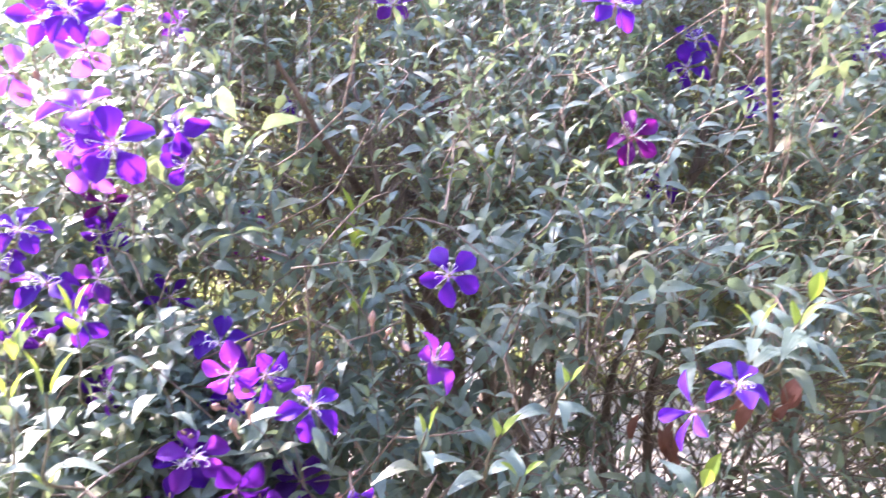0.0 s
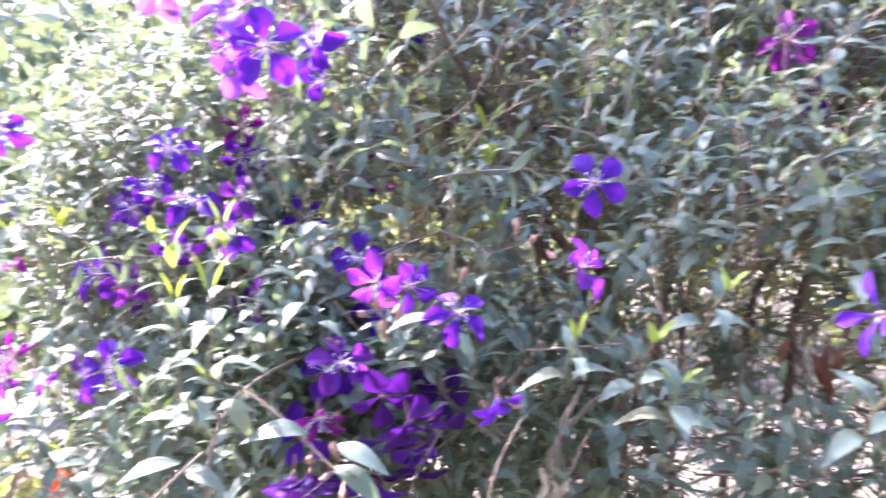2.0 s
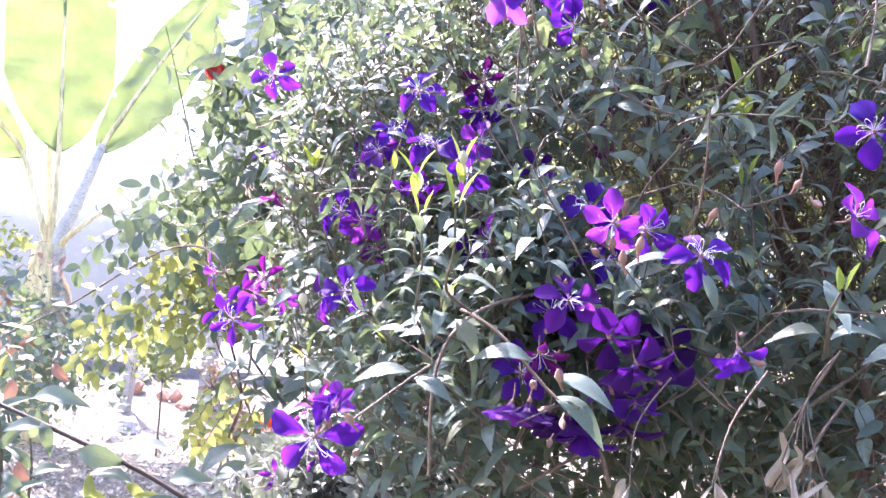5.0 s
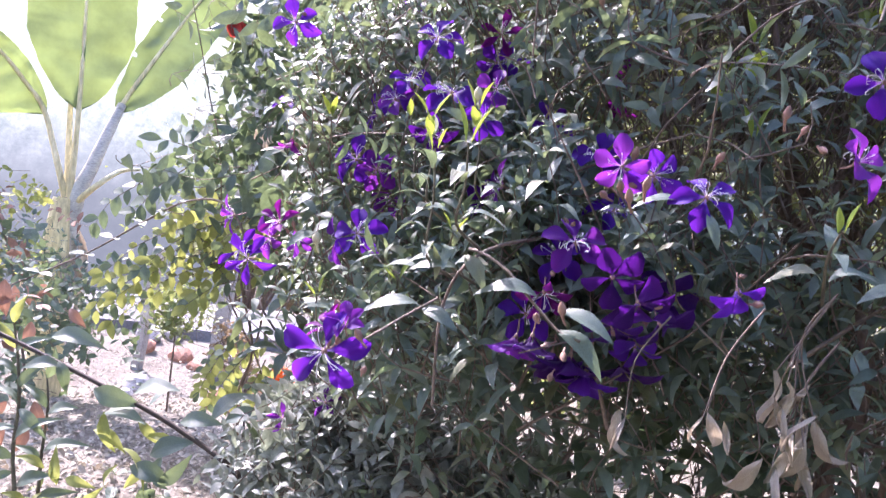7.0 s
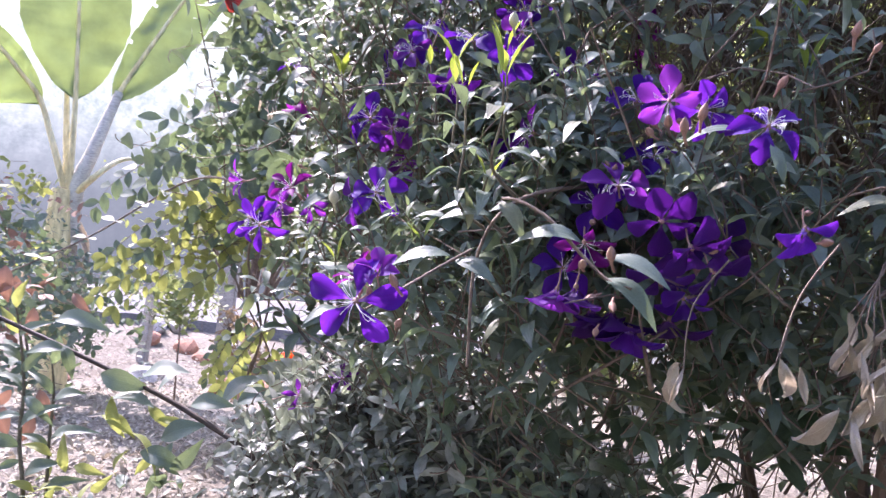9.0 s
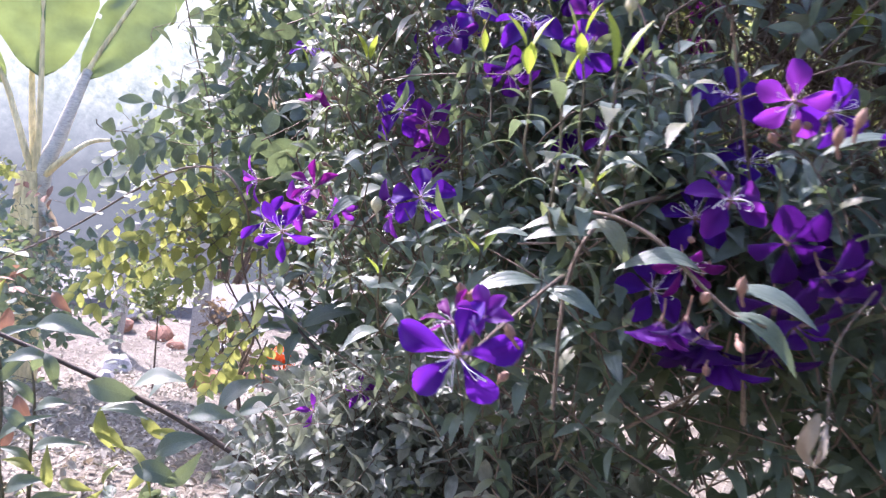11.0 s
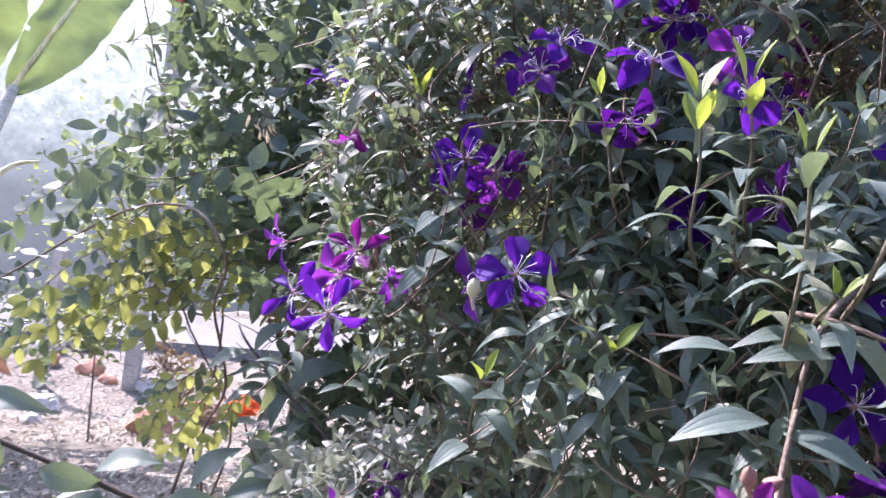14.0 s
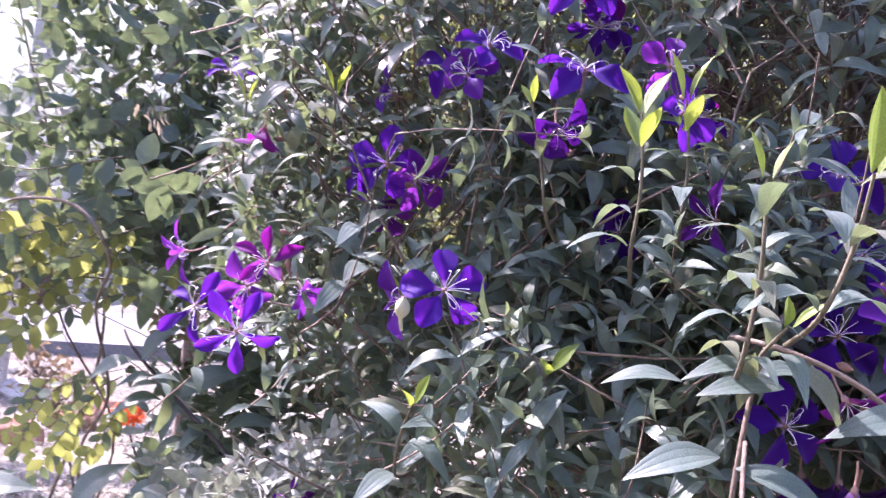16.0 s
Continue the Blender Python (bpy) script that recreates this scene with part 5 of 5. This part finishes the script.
ixora = bushy(
    "orange_flowered_plant", (-1.75, 2.1, ground_height(-1.75, 2.1)), "bushy plant with orange flower head and browned old heads", "plant",
    [([((-1.75, 2.25, 0.16), (0.30, 0.15, 0.12), 1.4), ((-1.35, 1.85, 0.45), (0.28, 0.2, 0.25), 3), ((-1.45, 1.95, 0.75), (0.18, 0.15, 0.12), 1), ((-1.22, 1.90, 0.80), (0.20, 0.18, 0.16), 2), ((-1.50, 1.85, 0.62), (0.22, 0.18, 0.16), 2)], 125, 37, OVAL[1:], LEAF_BROAD, (0.065, 0.095), dict(BROAD, pairs=(3, 5)))],
    DARK_TWIG,
    [([(-1.8, 2.15, -0.1), (-1.9, 2.13, 0.1), (-2.08, 2.22, 0.24)], [0.007, 0.005, 0.003]), ([(-2.3, 2.3, -0.2), (-2.42, 2.36, -0.05), (-2.58, 2.41, 0.05)], [0.006, 0.005, 0.003])])


def flower_head(parent, place, radius, mat, seed, count, label, petal=0.4):
    """A rounded head of many tiny four-petalled flowers."""
    r = random.Random(seed)
    tiny = blade(radius * petal, radius * petal * 0.5, 2, 1, 0.7, 1.0, 0.2, 0.2)
    mats = []
    for _ in range(count):
        v = Vector((r.gauss(0, 1), r.gauss(0, 1), abs(r.gauss(0, 1)) * 0.8)).normalized()
        c = v * radius * r.uniform(0.75, 1.0)
        for k in range(4):
            mats.append(np.array(Matrix.Translation(c) @ v.to_track_quat("Z", "Y").to_matrix().to_4x4() @ pose(0, 0, 0, 15, 0, 90 * k + r.uniform(-15, 15))))
    place = Vector(place) - parent.location
    part("flower_head", mesh_data("flower_head", *many(tiny, np.array(mats)), mat), parent, label, Matrix.Translation(place))


flower_head(ixora, (-2.083, 2.226, 0.249), 0.06, PETAL_ORANGE, 71, 60, "bright orange flower head")


def dried_head(place, reach, count, seed):
    """A browned head: a loose tuft of small crumpled husks, each on a thread of stem."""
    r = random.Random(seed)
    husk = [blade(1.0, w, 4, 1, 0.8, 0.95, d, f, 0.2, 0.1, 0.10) for w, d, f in ((0.5, 0.5, 0.9), (0.4, -0.4, 1.1), (0.6, 0.8, 0.7))]
    base, poses, threads = Vector((place[0], place[1], place[2] - reach * 0.9)), [[], [], []], []
    for _ in range(count):
        v = Vector((r.gauss(0, 1), r.gauss(0, 1), r.gauss(0.2, 0.8))).normalized() * reach * r.uniform(0.4, 1.0)
        spot = Vector(place) + v
        poses[r.randrange(3)].append(np.array(frame_of((r.gauss(0, 1), r.gauss(0, 1), r.gauss(-0.3, 0.8)), (r.gauss(0, 1), -1, 0.5), spot) @ Matrix.Scale(r.uniform(0.022, 0.042), 4)))
        threads.append(tube([base, base + v * 0.6 + Vector((0, 0, reach * 0.5)), spot], [0.0016, 0.0012, 0.0008], 3, 2))
    off = np.array(ixora.location)
    head = part("flower_head", joined("flower_head", [(g[0] - off, g[1], g[2]) for g in (many(t, np.array(p)) for t, p in zip(husk, poses) if p)], HUSK), ixora, "browned crumpled old flower head")
    tagged(head, kind="stuff")
    part("stem", joined("stem", [(g[0] - off, g[1], g[2]) for g in threads], TWIG), head)["kind"] = "stuff"


HUSK = leaf_material("dry_husk", (0.13, 0.085, 0.055), (0.34, 0.26, 0.17), (0.40, 0.28, 0.14), veins=0.999, through=0.3, rough=0.75)
dried_head((-2.595, 2.419, 0.164), 0.13, 70, 72)
dried_head((-2.46, 2.40, 0.10), 0.11, 50, 73)
dried_head((-2.72, 2.46, 0.24), 0.09, 36, 74)
dried_head((-1.70, 1.86, 0.735), 0.055, 30, 75)

# a near stem of the same plant with large oval leaves, each from its base to its tip
p, f, u = tube([(-1.234, 1.525, 0.542), (-1.298, 1.570, 0.601), (-1.453, 1.600, 0.661), (-1.593, 1.608, 0.741), (-1.649, 1.628, 0.775)], [0.0055, 0.005, 0.0042, 0.0034, 0.002], 6, 5)
part("stem", mesh_data("stem", p - np.array(ixora.location), f, u, DARK_TWIG), ixora)
r = random.Random(68)
for base, tip in [
    ((-1.547, 1.577, 0.740), (-1.513, 1.638, 0.835)),
    ((-1.557, 1.568, 0.739), (-1.611, 1.483, 0.715)),
    ((-1.509, 1.589, 0.698), (-1.538, 1.513, 0.734)),
    ((-1.487, 1.587, 0.658), (-1.531, 1.483, 0.686)),
    ((-1.463, 1.610, 0.669), (-1.355, 1.682, 0.764)),
    ((-1.459, 1.608, 0.657), (-1.440, 1.521, 0.616)),
    ((-1.364, 1.645, 0.603), (-1.250, 1.683, 0.676)),
    ((-1.422, 1.624, 0.637), (-1.368, 1.576, 0.598)),
    ((-1.358, 1.637, 0.579), (-1.246, 1.633, 0.591)),
    ((-1.279, 1.656, 0.525), (-1.324, 1.552, 0.505)),
    ((-1.325, 1.638, 0.542), (-1.362, 1.545, 0.536)),
    ((-1.541, 1.420, 0.450), (-1.516, 1.533, 0.545)),
    ((-1.474, 1.488, 0.464), (-1.376, 1.540, 0.519)),
    ((-1.635, 1.378, 0.519), (-1.650, 1.278, 0.516)),
    ((-1.516, 1.592, 0.718), (-1.444, 1.572, 0.670)),
    ((-1.389, 1.632, 0.608), (-1.408, 1.547, 0.597)),
]:
    way = Vector(tip) - Vector(base)
    m = frame_of(way, (r.uniform(-0.4, 0.1), r.uniform(-0.8, -0.3), 1), base) @ Matrix.Scale(way.length, 4)
    part("leaf", r.choice(BROAD_MESH), ixora, "", Matrix.Translation(-ixora.location) @ m)


weeds = bushy(
    "weed_thicket", (-3.7, 1.9, ground_height(-3.7, 1.9)), "tangled thicket of weeds with small dull leaves", "weeds",
    [([((-3.6, 1.8, 0.15), (0.55, 0.45, 0.38), 3), ((-4.1, 2.1, 0.2), (0.5, 0.45, 0.4), 3), ((-4.3, 2.6, -0.1), (0.6, 0.4, 0.4), 2)], 230, 38, OVAL_LOW, LEAF_ROUND, (0.05, 0.085), ALT),
     ([((-3.6, 1.8, 0.25), (0.5, 0.4, 0.3), 1), ((-4.2, 2.1, 0.5), (0.35, 0.3, 0.3), 1)], 14, 39, OVAL_LOW, LEAF_TAN, (0.05, 0.09), ALT),
     ([((-4.5, 2.2, 0.45), (0.35, 0.3, 0.35), 1)], 40, 40, OVAL_LOW, LEAF_LIME, (0.05, 0.08), ALT)],
    TWIG, [([(-3.9, 1.9, -0.3), (-3.8, 1.8, 0.2), (-3.9, 1.6, 0.75)], [0.008, 0.006, 0.003]), ([(-4.1, 2.2, -0.4), (-4.4, 2.1, 0.5), (-4.6, 1.7, 1.1)], [0.008, 0.006, 0.003])])

lime_shrub = bushy(
    "pale_leaved_shrub", (-3.61, 2.84, ground_height(-3.61, 2.84)), "small shrub with pale sunlit leaves", "shrub",
    [([((-3.61, 2.84, 0.12), (0.22, 0.2, 0.15), 1)], 60, 45, OVAL_LOW, LEAF_FAR, (0.05, 0.075), ALT)],
    TWIG, [([(-3.61, 2.84, ground_height(-3.61, 2.84) - 0.02), (-3.64, 2.84, 0.12)], [0.008, 0.003])])


# ---- banana plant ----
PALE_STEM = rough_material("pale_stem", [(0.3, (0.36, 0.35, 0.30)), (0.55, (0.56, 0.54, 0.46)), (0.75, (0.46, 0.43, 0.33))], 6, 40, 0.7, 0.4, 0.01, (1, 1, 3))


def banana():
    base = (-4.85, 2.7, ground_height(-4.85, 2.7))
    ob = thing("banana_plant", base, "young banana plant with broad backlit green leaves", "plant")
    o = np.array(base)

    def rod(name, points, radii, mat, label=""):
        p, f, u = tube(points, radii, 10, 5)
        return part(name, mesh_data(name, p - o, f, u, mat), ob, label)

    rod("pseudostem", [(-4.80, 2.68, base[2] - 0.05), (-4.83, 2.69, -0.3), (-4.87, 2.70, 0.23), (-4.91, 2.73, 0.54)], [0.13, 0.11, 0.085, 0.06], BANANA_STEM)
    rod("pseudostem", [(-4.85, 2.78, base[2] - 0.05), (-4.87, 2.79, 0.40), (-4.88, 2.90, 0.80), (-4.93, 3.09, 1.25)], [0.065, 0.055, 0.045, 0.030], PALE_STEM, "pale grey leaning stem")

    def big_leaf(points, blade_from, widths, seed, tilt=(0.85, -0.5, 0.1)):
        """A stalk through the points; the blade spreads from its midrib after blade_from, with its own width on either side."""
        pts, uvs = [], []
        line = [Vector(p) for p in points]
        rod("midrib", points, [0.024, 0.020, 0.017, 0.014, 0.011, 0.008, 0.005][:len(points)], BANANA_STEM)
        dense = []
        for i in range(len(line) - 1):
            a, b, c, d = line[max(i - 1, 0)], line[i], line[i + 1], line[min(i + 2, len(line) - 1)]
            for s in range(14):
                t = s / 14
                dense.append((i + t, 0.5 * (2 * b + (c - a) * t + (2 * a - 5 * b + 4 * c - d) * t * t + (3 * b - a - 3 * c + d) * t ** 3)))
        dense.append((len(line) - 1.0, line[-1]))
        dense = [q for q in dense if q[0] >= blade_from]
        open_face = Vector(tilt).normalized()
        n = len(dense)
        for i, (_, q) in enumerate(dense):
            way = (dense[min(i + 1, n - 1)][1] - dense[max(i - 1, 0)][1]).normalized()
            side = way.cross(open_face).normalized()
            face = side.cross(way)
            s = i / (n - 1)
            shape = min(1, 0.004 + 3.4 * s) ** 0.5 * min(1, (1.03 - s) * 2.4) ** 0.6
            for j in range(-6, 7):
                k = j / 6
                half = widths[k > 0] * shape * (1 + 0.05 * noise.noise((s * 16, seed, k > 0)))
                lobe = -way * 0.10 * max(0.0, 1 - 7 * s) * (abs(k) - k * k)
                fold = face * (0.30 * half * (abs(k) - 0.75 * k * k)) * (1 if seed % 2 else -1)
                wave = face * (0.028 * noise.noise((k * 2, s * 11, seed)) + 0.006 * math.sin(s * 150) * abs(k))
                pts.append(tuple(q + side * half * k + lobe + fold + wave)), uvs.append((0.5 + 0.5 * k, s))
        faces = [(i * 13 + j, i * 13 + j + 1, (i + 1) * 13 + j + 1, (i + 1) * 13 + j) for i in range(n - 1) for j in range(12) if not (j in (0, 11) and noise.noise((i * 0.9, seed, j)) > 0.42)]
        part("leaf", mesh_data("leaf", np.array(pts) - o, faces, uvs, LEAF_BANANA), ob)

    big_leaf([(-4.89, 2.76, 0.54), (-4.92, 2.78, 0.80), (-4.99, 2.81, 1.18), (-5.06, 2.83, 1.59), (-5.10, 2.83, 1.98), (-5.08, 2.79, 2.43), (-4.90, 2.72, 2.79)], 1.95, (0.35, 0.33), 1)
    big_leaf([(-4.89, 2.76, 0.54), (-4.89, 2.93, 0.90), (-4.93, 3.09, 1.25), (-4.90, 3.28, 1.62), (-4.86, 3.48, 1.99), (-4.72, 3.63, 2.35), (-4.55, 3.72, 2.61)], 1.85, (0.16, 0.26), 2, (0.7, -0.6, 0.45))
    big_leaf([(-4.91, 2.75, 0.53), (-5.00, 2.68, 0.86), (-5.07, 2.61, 1.13), (-5.13, 2.47, 1.32), (-5.18, 2.34, 1.46), (-5.22, 2.14, 1.56), (-5.22, 1.96, 1.49)], 1.9, (0.42, 0.10), 3)
    rod("stalk", [(-4.90, 2.76, 0.54), (-5.02, 2.79, 0.87), (-5.12, 2.82, 1.16), (-5.23, 2.86, 1.50)], [0.026, 0.022, 0.018, 0.012], BANANA_STEM)
    rod("stalk", [(-4.85, 2.79, 0.52), (-4.76, 2.87, 0.66), (-4.74, 3.02, 0.78), (-4.72, 3.16, 0.81)], [0.024, 0.020, 0.015, 0.009], BANANA_STEM)
    r = random.Random(8)
    dry = blade(0.5, 0.09, 6, 1, 0.8, 0.9, 0.2, 0.6, 0.1, 0.05, 0.02)
    for k in range(9):
        a = r.uniform(0, 6.28)
        m = frame_of((math.cos(a) * 0.35, math.sin(a) * 0.35, -1), (math.cos(a), math.sin(a), 0.2), (-4.88 + 0.08 * math.cos(a), 2.71 + 0.08 * math.sin(a), r.uniform(0.1, 0.4)))
        part("dry_sheath", mesh_data("dry_sheath", *dry, LEAF_DRY), ob, "brown withered sheath", Matrix.Translation(-Vector(base)) @ m)


banana()


# ---- withered leaves caught in the shrub ----
DRY_MESH = [shape_mesh("dry_leaf", blade(1.0, w, 12, 2, 0.8, 0.95, d, f, c, 0.0, u), LEAF_DRY) for w, d, f, c, u in ((0.20, 0.35, 1.0, 0.22, 0.10), (0.27, 0.60, 0.8, 0.10, 0.13), (0.15, -0.3, 1.4, 0.25, 0.08), (0.22, 0.1, 1.2, -0.2, 0.12))]
RUST_MESH = [shape_mesh("dry_leaf", blade(1.0, w, 8, 2, 0.8, 0.95, d, f, 0.1, 0.0, 0.02), LEAF_RUST) for w, d, f in ((0.40, 0.2, 0.5), (0.34, 0.35, 0.4))]


def withered(tip, count, spread, size, meshes, seed):
    """A withered sprig: leaves that hang from a thin broken twig."""
    r = random.Random(seed)
    tip = Vector(tip)
    for k in range(count):
        spot = tip + Vector((r.uniform(-spread, spread), r.uniform(-spread, spread) * 0.6, r.uniform(-spread, spread * 0.6)))
        m = frame_of((r.uniform(-0.6, 0.6), r.uniform(-0.4, 0.4), -1), (r.uniform(-1, 1), -1, 0.2), spot) @ Matrix.Scale(size * r.uniform(0.6, 1.2), 4)
        part("dry_leaf", r.choice(meshes), shrub, "", SHRUB_INV @ m)
        if k % 2 == 0:
            limb([tip + Vector((0.01, 0.05, 0.10)), tip + Vector((-0.008, 0.02, 0.05)), spot], [0.0011, 0.0009, 0.0007], "stem", TWIG, 4)

withered((-0.083, 0.865, 1.150), 10, 0.028, 0.052, DRY_MESH, 81)
withered((-0.070, 0.860, 1.105), 7, 0.028, 0.050, DRY_MESH, 85)
withered((-0.135, 0.800, 1.125), 3, 0.014, 0.046, DRY_MESH, 82)
withered((-0.225, 0.820, 1.090), 2, 0.008, 0.055, DRY_MESH, 83)
withered((0.300, 1.00, 1.390), 6, 0.040, 0.048, RUST_MESH, 84)
withered((0.195, 1.20, 1.270), 6, 0.040, 0.050, RUST_MESH, 86)
withered((0.117, 1.40, 1.510), 4, 0.030, 0.048, RUST_MESH, 87)
withered((-1.455, 1.372, 1.289), 4, 0.022, 0.030, DRY_MESH, 91)
withered((-1.408, 1.346, 1.271), 4, 0.022, 0.030, DRY_MESH, 92)
withered((-0.979, 1.323, 1.222), 4, 0.022, 0.030, DRY_MESH, 93)
withered((-1.100, 1.432, 1.313), 4, 0.022, 0.030, DRY_MESH, 94)

# ---- stakes, stones, road, litter ----
def post(name, place, height, width, lean, mat, label, category):
    """A squared post with chipped, rounded edges."""
    bm = bmesh.new()
    bmesh.ops.create_cube(bm, size=1.0)
    bmesh.ops.scale(bm, vec=(width, width, height), verts=bm.verts)
    bmesh.ops.bevel(bm, geom=[e for e in bm.edges], offset=width * 0.09, segments=2, affect="EDGES")
    bmesh.ops.subdivide_edges(bm, edges=[e for e in bm.edges if abs(e.verts[0].co.z - e.verts[1].co.z) > height * 0.5], cuts=10)
    for v in bm.verts:
        v.co += Vector((noise.noise(v.co * 5), noise.noise(v.co * 5 + Vector((7, 0, 0))), 0)) * width * 0.06
    me = bpy.data.meshes.new(name)
    bm.to_mesh(me)
    bm.free()
    me.materials.append(mat)
    ob = new(name, me)
    ob.matrix_world = pose(*place, *lean) @ pose(0, 0, height / 2 - 0.05)
    return tagged(ob, label, category)


post("concrete_post", (-5.22, 4.54, ground_height(-5.22, 4.54)), 5.2, 0.13, (0, 0.5, 38), CONCRETE, "tall square grey concrete post", "post")
post("wooden_stake", (-5.70, 4.03, ground_height(-5.70, 4.03)), 1.25, 0.085, (2, 5, 20), CONCRETE, "short pale weathered stake in dry soil", "stake")


def lump(place, size, seed, mat, label, category, group):
    bm = bmesh.new()
    bmesh.ops.create_icosphere(bm, subdivisions=2, radius=1.0)
    for v in bm.verts:
        k = 1 + 0.35 * noise.noise(v.co * 1.3 + Vector((seed * 3.1, 0, 0)))
        v.co = Vector((v.co.x * size[0], v.co.y * size[1], v.co.z * size[2])) * k
    me = bpy.data.meshes.new("stone")
    bm.to_mesh(me)
    bm.free()
    me.materials.append(mat)
    ob = new("stone", me)
    ob.location = (place[0], place[1], ground_height(*place) + size[2] * 0.5)
    tagged(ob, label, category, group)


r = random.Random(17)
for k in range(16):
    x, y = -5.2 + r.uniform(-1.4, 1.6), 4.1 + r.uniform(-1.1, 0.9)
    s = r.uniform(0.05, 0.13)
    lump((x, y), (s * 1.3, s, s * 0.8), k, BRICK if k % 2 else CONCRETE, "broken reddish brick lump on dry soil" if k % 2 else "pale stone on dry soil", "stone", "stones on the slope")

bm = bmesh.new()
ROAD_LINE = [(-2.5, 9.6), (-5.2, 6.9), (-7.2, 5.0), (-9.5, 1.5), (-11, -3)]
rows = []
for i, (x, y) in enumerate(ROAD_LINE):
    rows.append([bm.verts.new((x + dx, y + dy, ground_height(x + dx, y + dy) + h)) for dx, dy, h in ((0.45, -0.45, -0.1), (0.4, -0.4, 0.10), (-0.4, 0.4, 0.12), (-3.0, 3.0, 0.12), (-3.1, 3.1, -0.1))])
for a, b in zip(rows, rows[1:]):
    for k in range(4):
        bm.faces.new((a[k], a[k + 1], b[k + 1], b[k]))
bmesh.ops.recalc_face_normals(bm, faces=bm.faces)
me = bpy.data.meshes.new("road")
bm.to_mesh(me)
bm.free()
me.materials.append(ROAD)
tagged(new("road", me), "worn grey road below the garden slope", "road", kind="structure")


def litter(count, seed, spots, size):
    r = random.Random(seed)
    mats = [[], [], []]
    for _ in range(count):
        (cx, cy), rad = r.choice(spots)
        a, d = r.uniform(0, 6.28), rad * math.sqrt(r.random())
        x, y = cx + d * math.cos(a), cy + d * math.sin(a)
        z = ground_height(x, y) + 0.035 * noise.noise((x * 0.9, y * 0.9, 0.3)) + 0.02 * noise.noise((x * 3.1, y * 3.1, 1.7)) + r.uniform(0.004, 0.03)
        m = pose(x, y, z, r.gauss(0, 22), r.gauss(0, 22), r.uniform(0, 360)) @ Matrix.Scale(r.uniform(*size), 4)
        mats[r.randrange(3)].append(np.array(m))
    curled = [blade(1.0, w, 4, 1, 0.8, 0.95, d, f, 0.15, 0.0, 0.04) for w, d, f in ((0.4, 0.4, 0.6), (0.5, -0.3, 0.5), (0.3, 0.2, 0.9))]
    data = joined("leaf_litter", [many(t, np.array(m)) for t, m in zip(curled, mats)], LITTER)
    tagged(new("leaf_litter", data), "scattered dry fallen leaves on the soil", "leaf litter", kind="stuff")


litter(13000, 90, [((-3.2, 2.8), 1.6), ((-4.6, 3.8), 1.6), ((-1.6, 1.8), 1.2), ((0.5, 4.0), 3.0), ((-2.6, 1.7), 1.0)], (0.014, 0.046))


# ---- trees in the distance ----
def far_tree(place, height, spread, seed, count, low=0.3, mat=None):
    r = random.Random(seed)
    base = (place[0], place[1], ground_height(*place))
    ob = thing("tree", base, "leafy tree, distant against hazy sky or added unseen to block skylight", "tree", "trees in the distance")
    trunk = [(0, 0, -0.1), (r.uniform(-0.2, 0.2), 0.1, height * 0.35), (r.uniform(-0.4, 0.4), 0, height * 0.75)]
    part("trunk", mesh_data("trunk", *tube(trunk, [0.14, 0.10, 0.04], 8, 4), BARK), ob)
    mats = [[], []]
    for c in range(26):
        a, h = r.uniform(0, 6.28), r.uniform(low, 1.0)
        d = spread * math.sqrt(r.random()) * (1.15 - 0.5 * abs(h - 0.6))
        centre = Vector((d * math.cos(a), d * math.sin(a), height * h))
        p, f, u = tube([Vector(trunk[1]) * 0.9, (Vector(trunk[1]) + centre) / 2 + Vector((0, 0, 0.2)), centre], [0.05, 0.03, 0.01], 5, 3)
        part("branch", mesh_data("branch", p, f, u, BARK), ob)
        size = r.uniform(0.35, 0.75) * spread * 0.4
        for _ in range(count // 26):
            v = Vector((r.gauss(0, 1), r.gauss(0, 1), r.gauss(0, 0.7))) * size
            m = frame_of((r.gauss(0, 1), r.gauss(0, 1), r.gauss(-0.4, 0.6)), (r.gauss(0, 0.5), r.gauss(0, 0.5), 1), centre + v) @ Matrix.Scale(r.uniform(0.11, 0.22), 4)
            mats[r.randrange(2)].append(np.array(m))
    data = joined("crown", [many(t, np.array(m)) for t, m in zip(OVAL_LOW, mats)], mat or LEAF_FAR)
    tagged(part("crown", data, ob), kind="stuff")


for k, (x, y, h, s) in enumerate(((-12.0, 11.0, 7.0, 2.2), (-9.0, 12.5, 6.0, 2.2), (-6.0, 12.5, 5.5, 2.4), (-3.6, 11.0, 5.5, 2.5))):
    far_tree((x, y), h, s, 100 + k, 2000, 0.12)
for k, (x, y, h, s) in enumerate(((-0.6, 9.0, 4.2, 2.0), (2.2, 8.6, 4.0, 2.0), (4.8, 8.0, 4.5, 2.2), (-2.2, 6.6, 3.6, 1.4), (3.4, 10.5, 6.0, 2.5), (0.6, 11.5, 6.0, 2.6))):
    far_tree((x, y), h, s, 130 + k, 2600, 0.08)
# unseen plain trees added behind the open side, to block skylight from the shrub's front
for k, (x, y, h, s) in enumerate(((1.4, -4.0, 5.0, 2.0), (4.0, -2.0, 5.5, 2.2), (5.0, 1.2, 5.0, 2.0), (-1.6, -4.8, 5.0, 2.0), (3.0, 3.6, 4.5, 1.6), (-4.2, -4.2, 5.5, 2.4), (2.8, -3.2, 6.0, 2.4), (0.0, -5.5, 6.5, 2.6))):
    far_tree((x, y), h, s, 150 + k, 3200, 0.08)
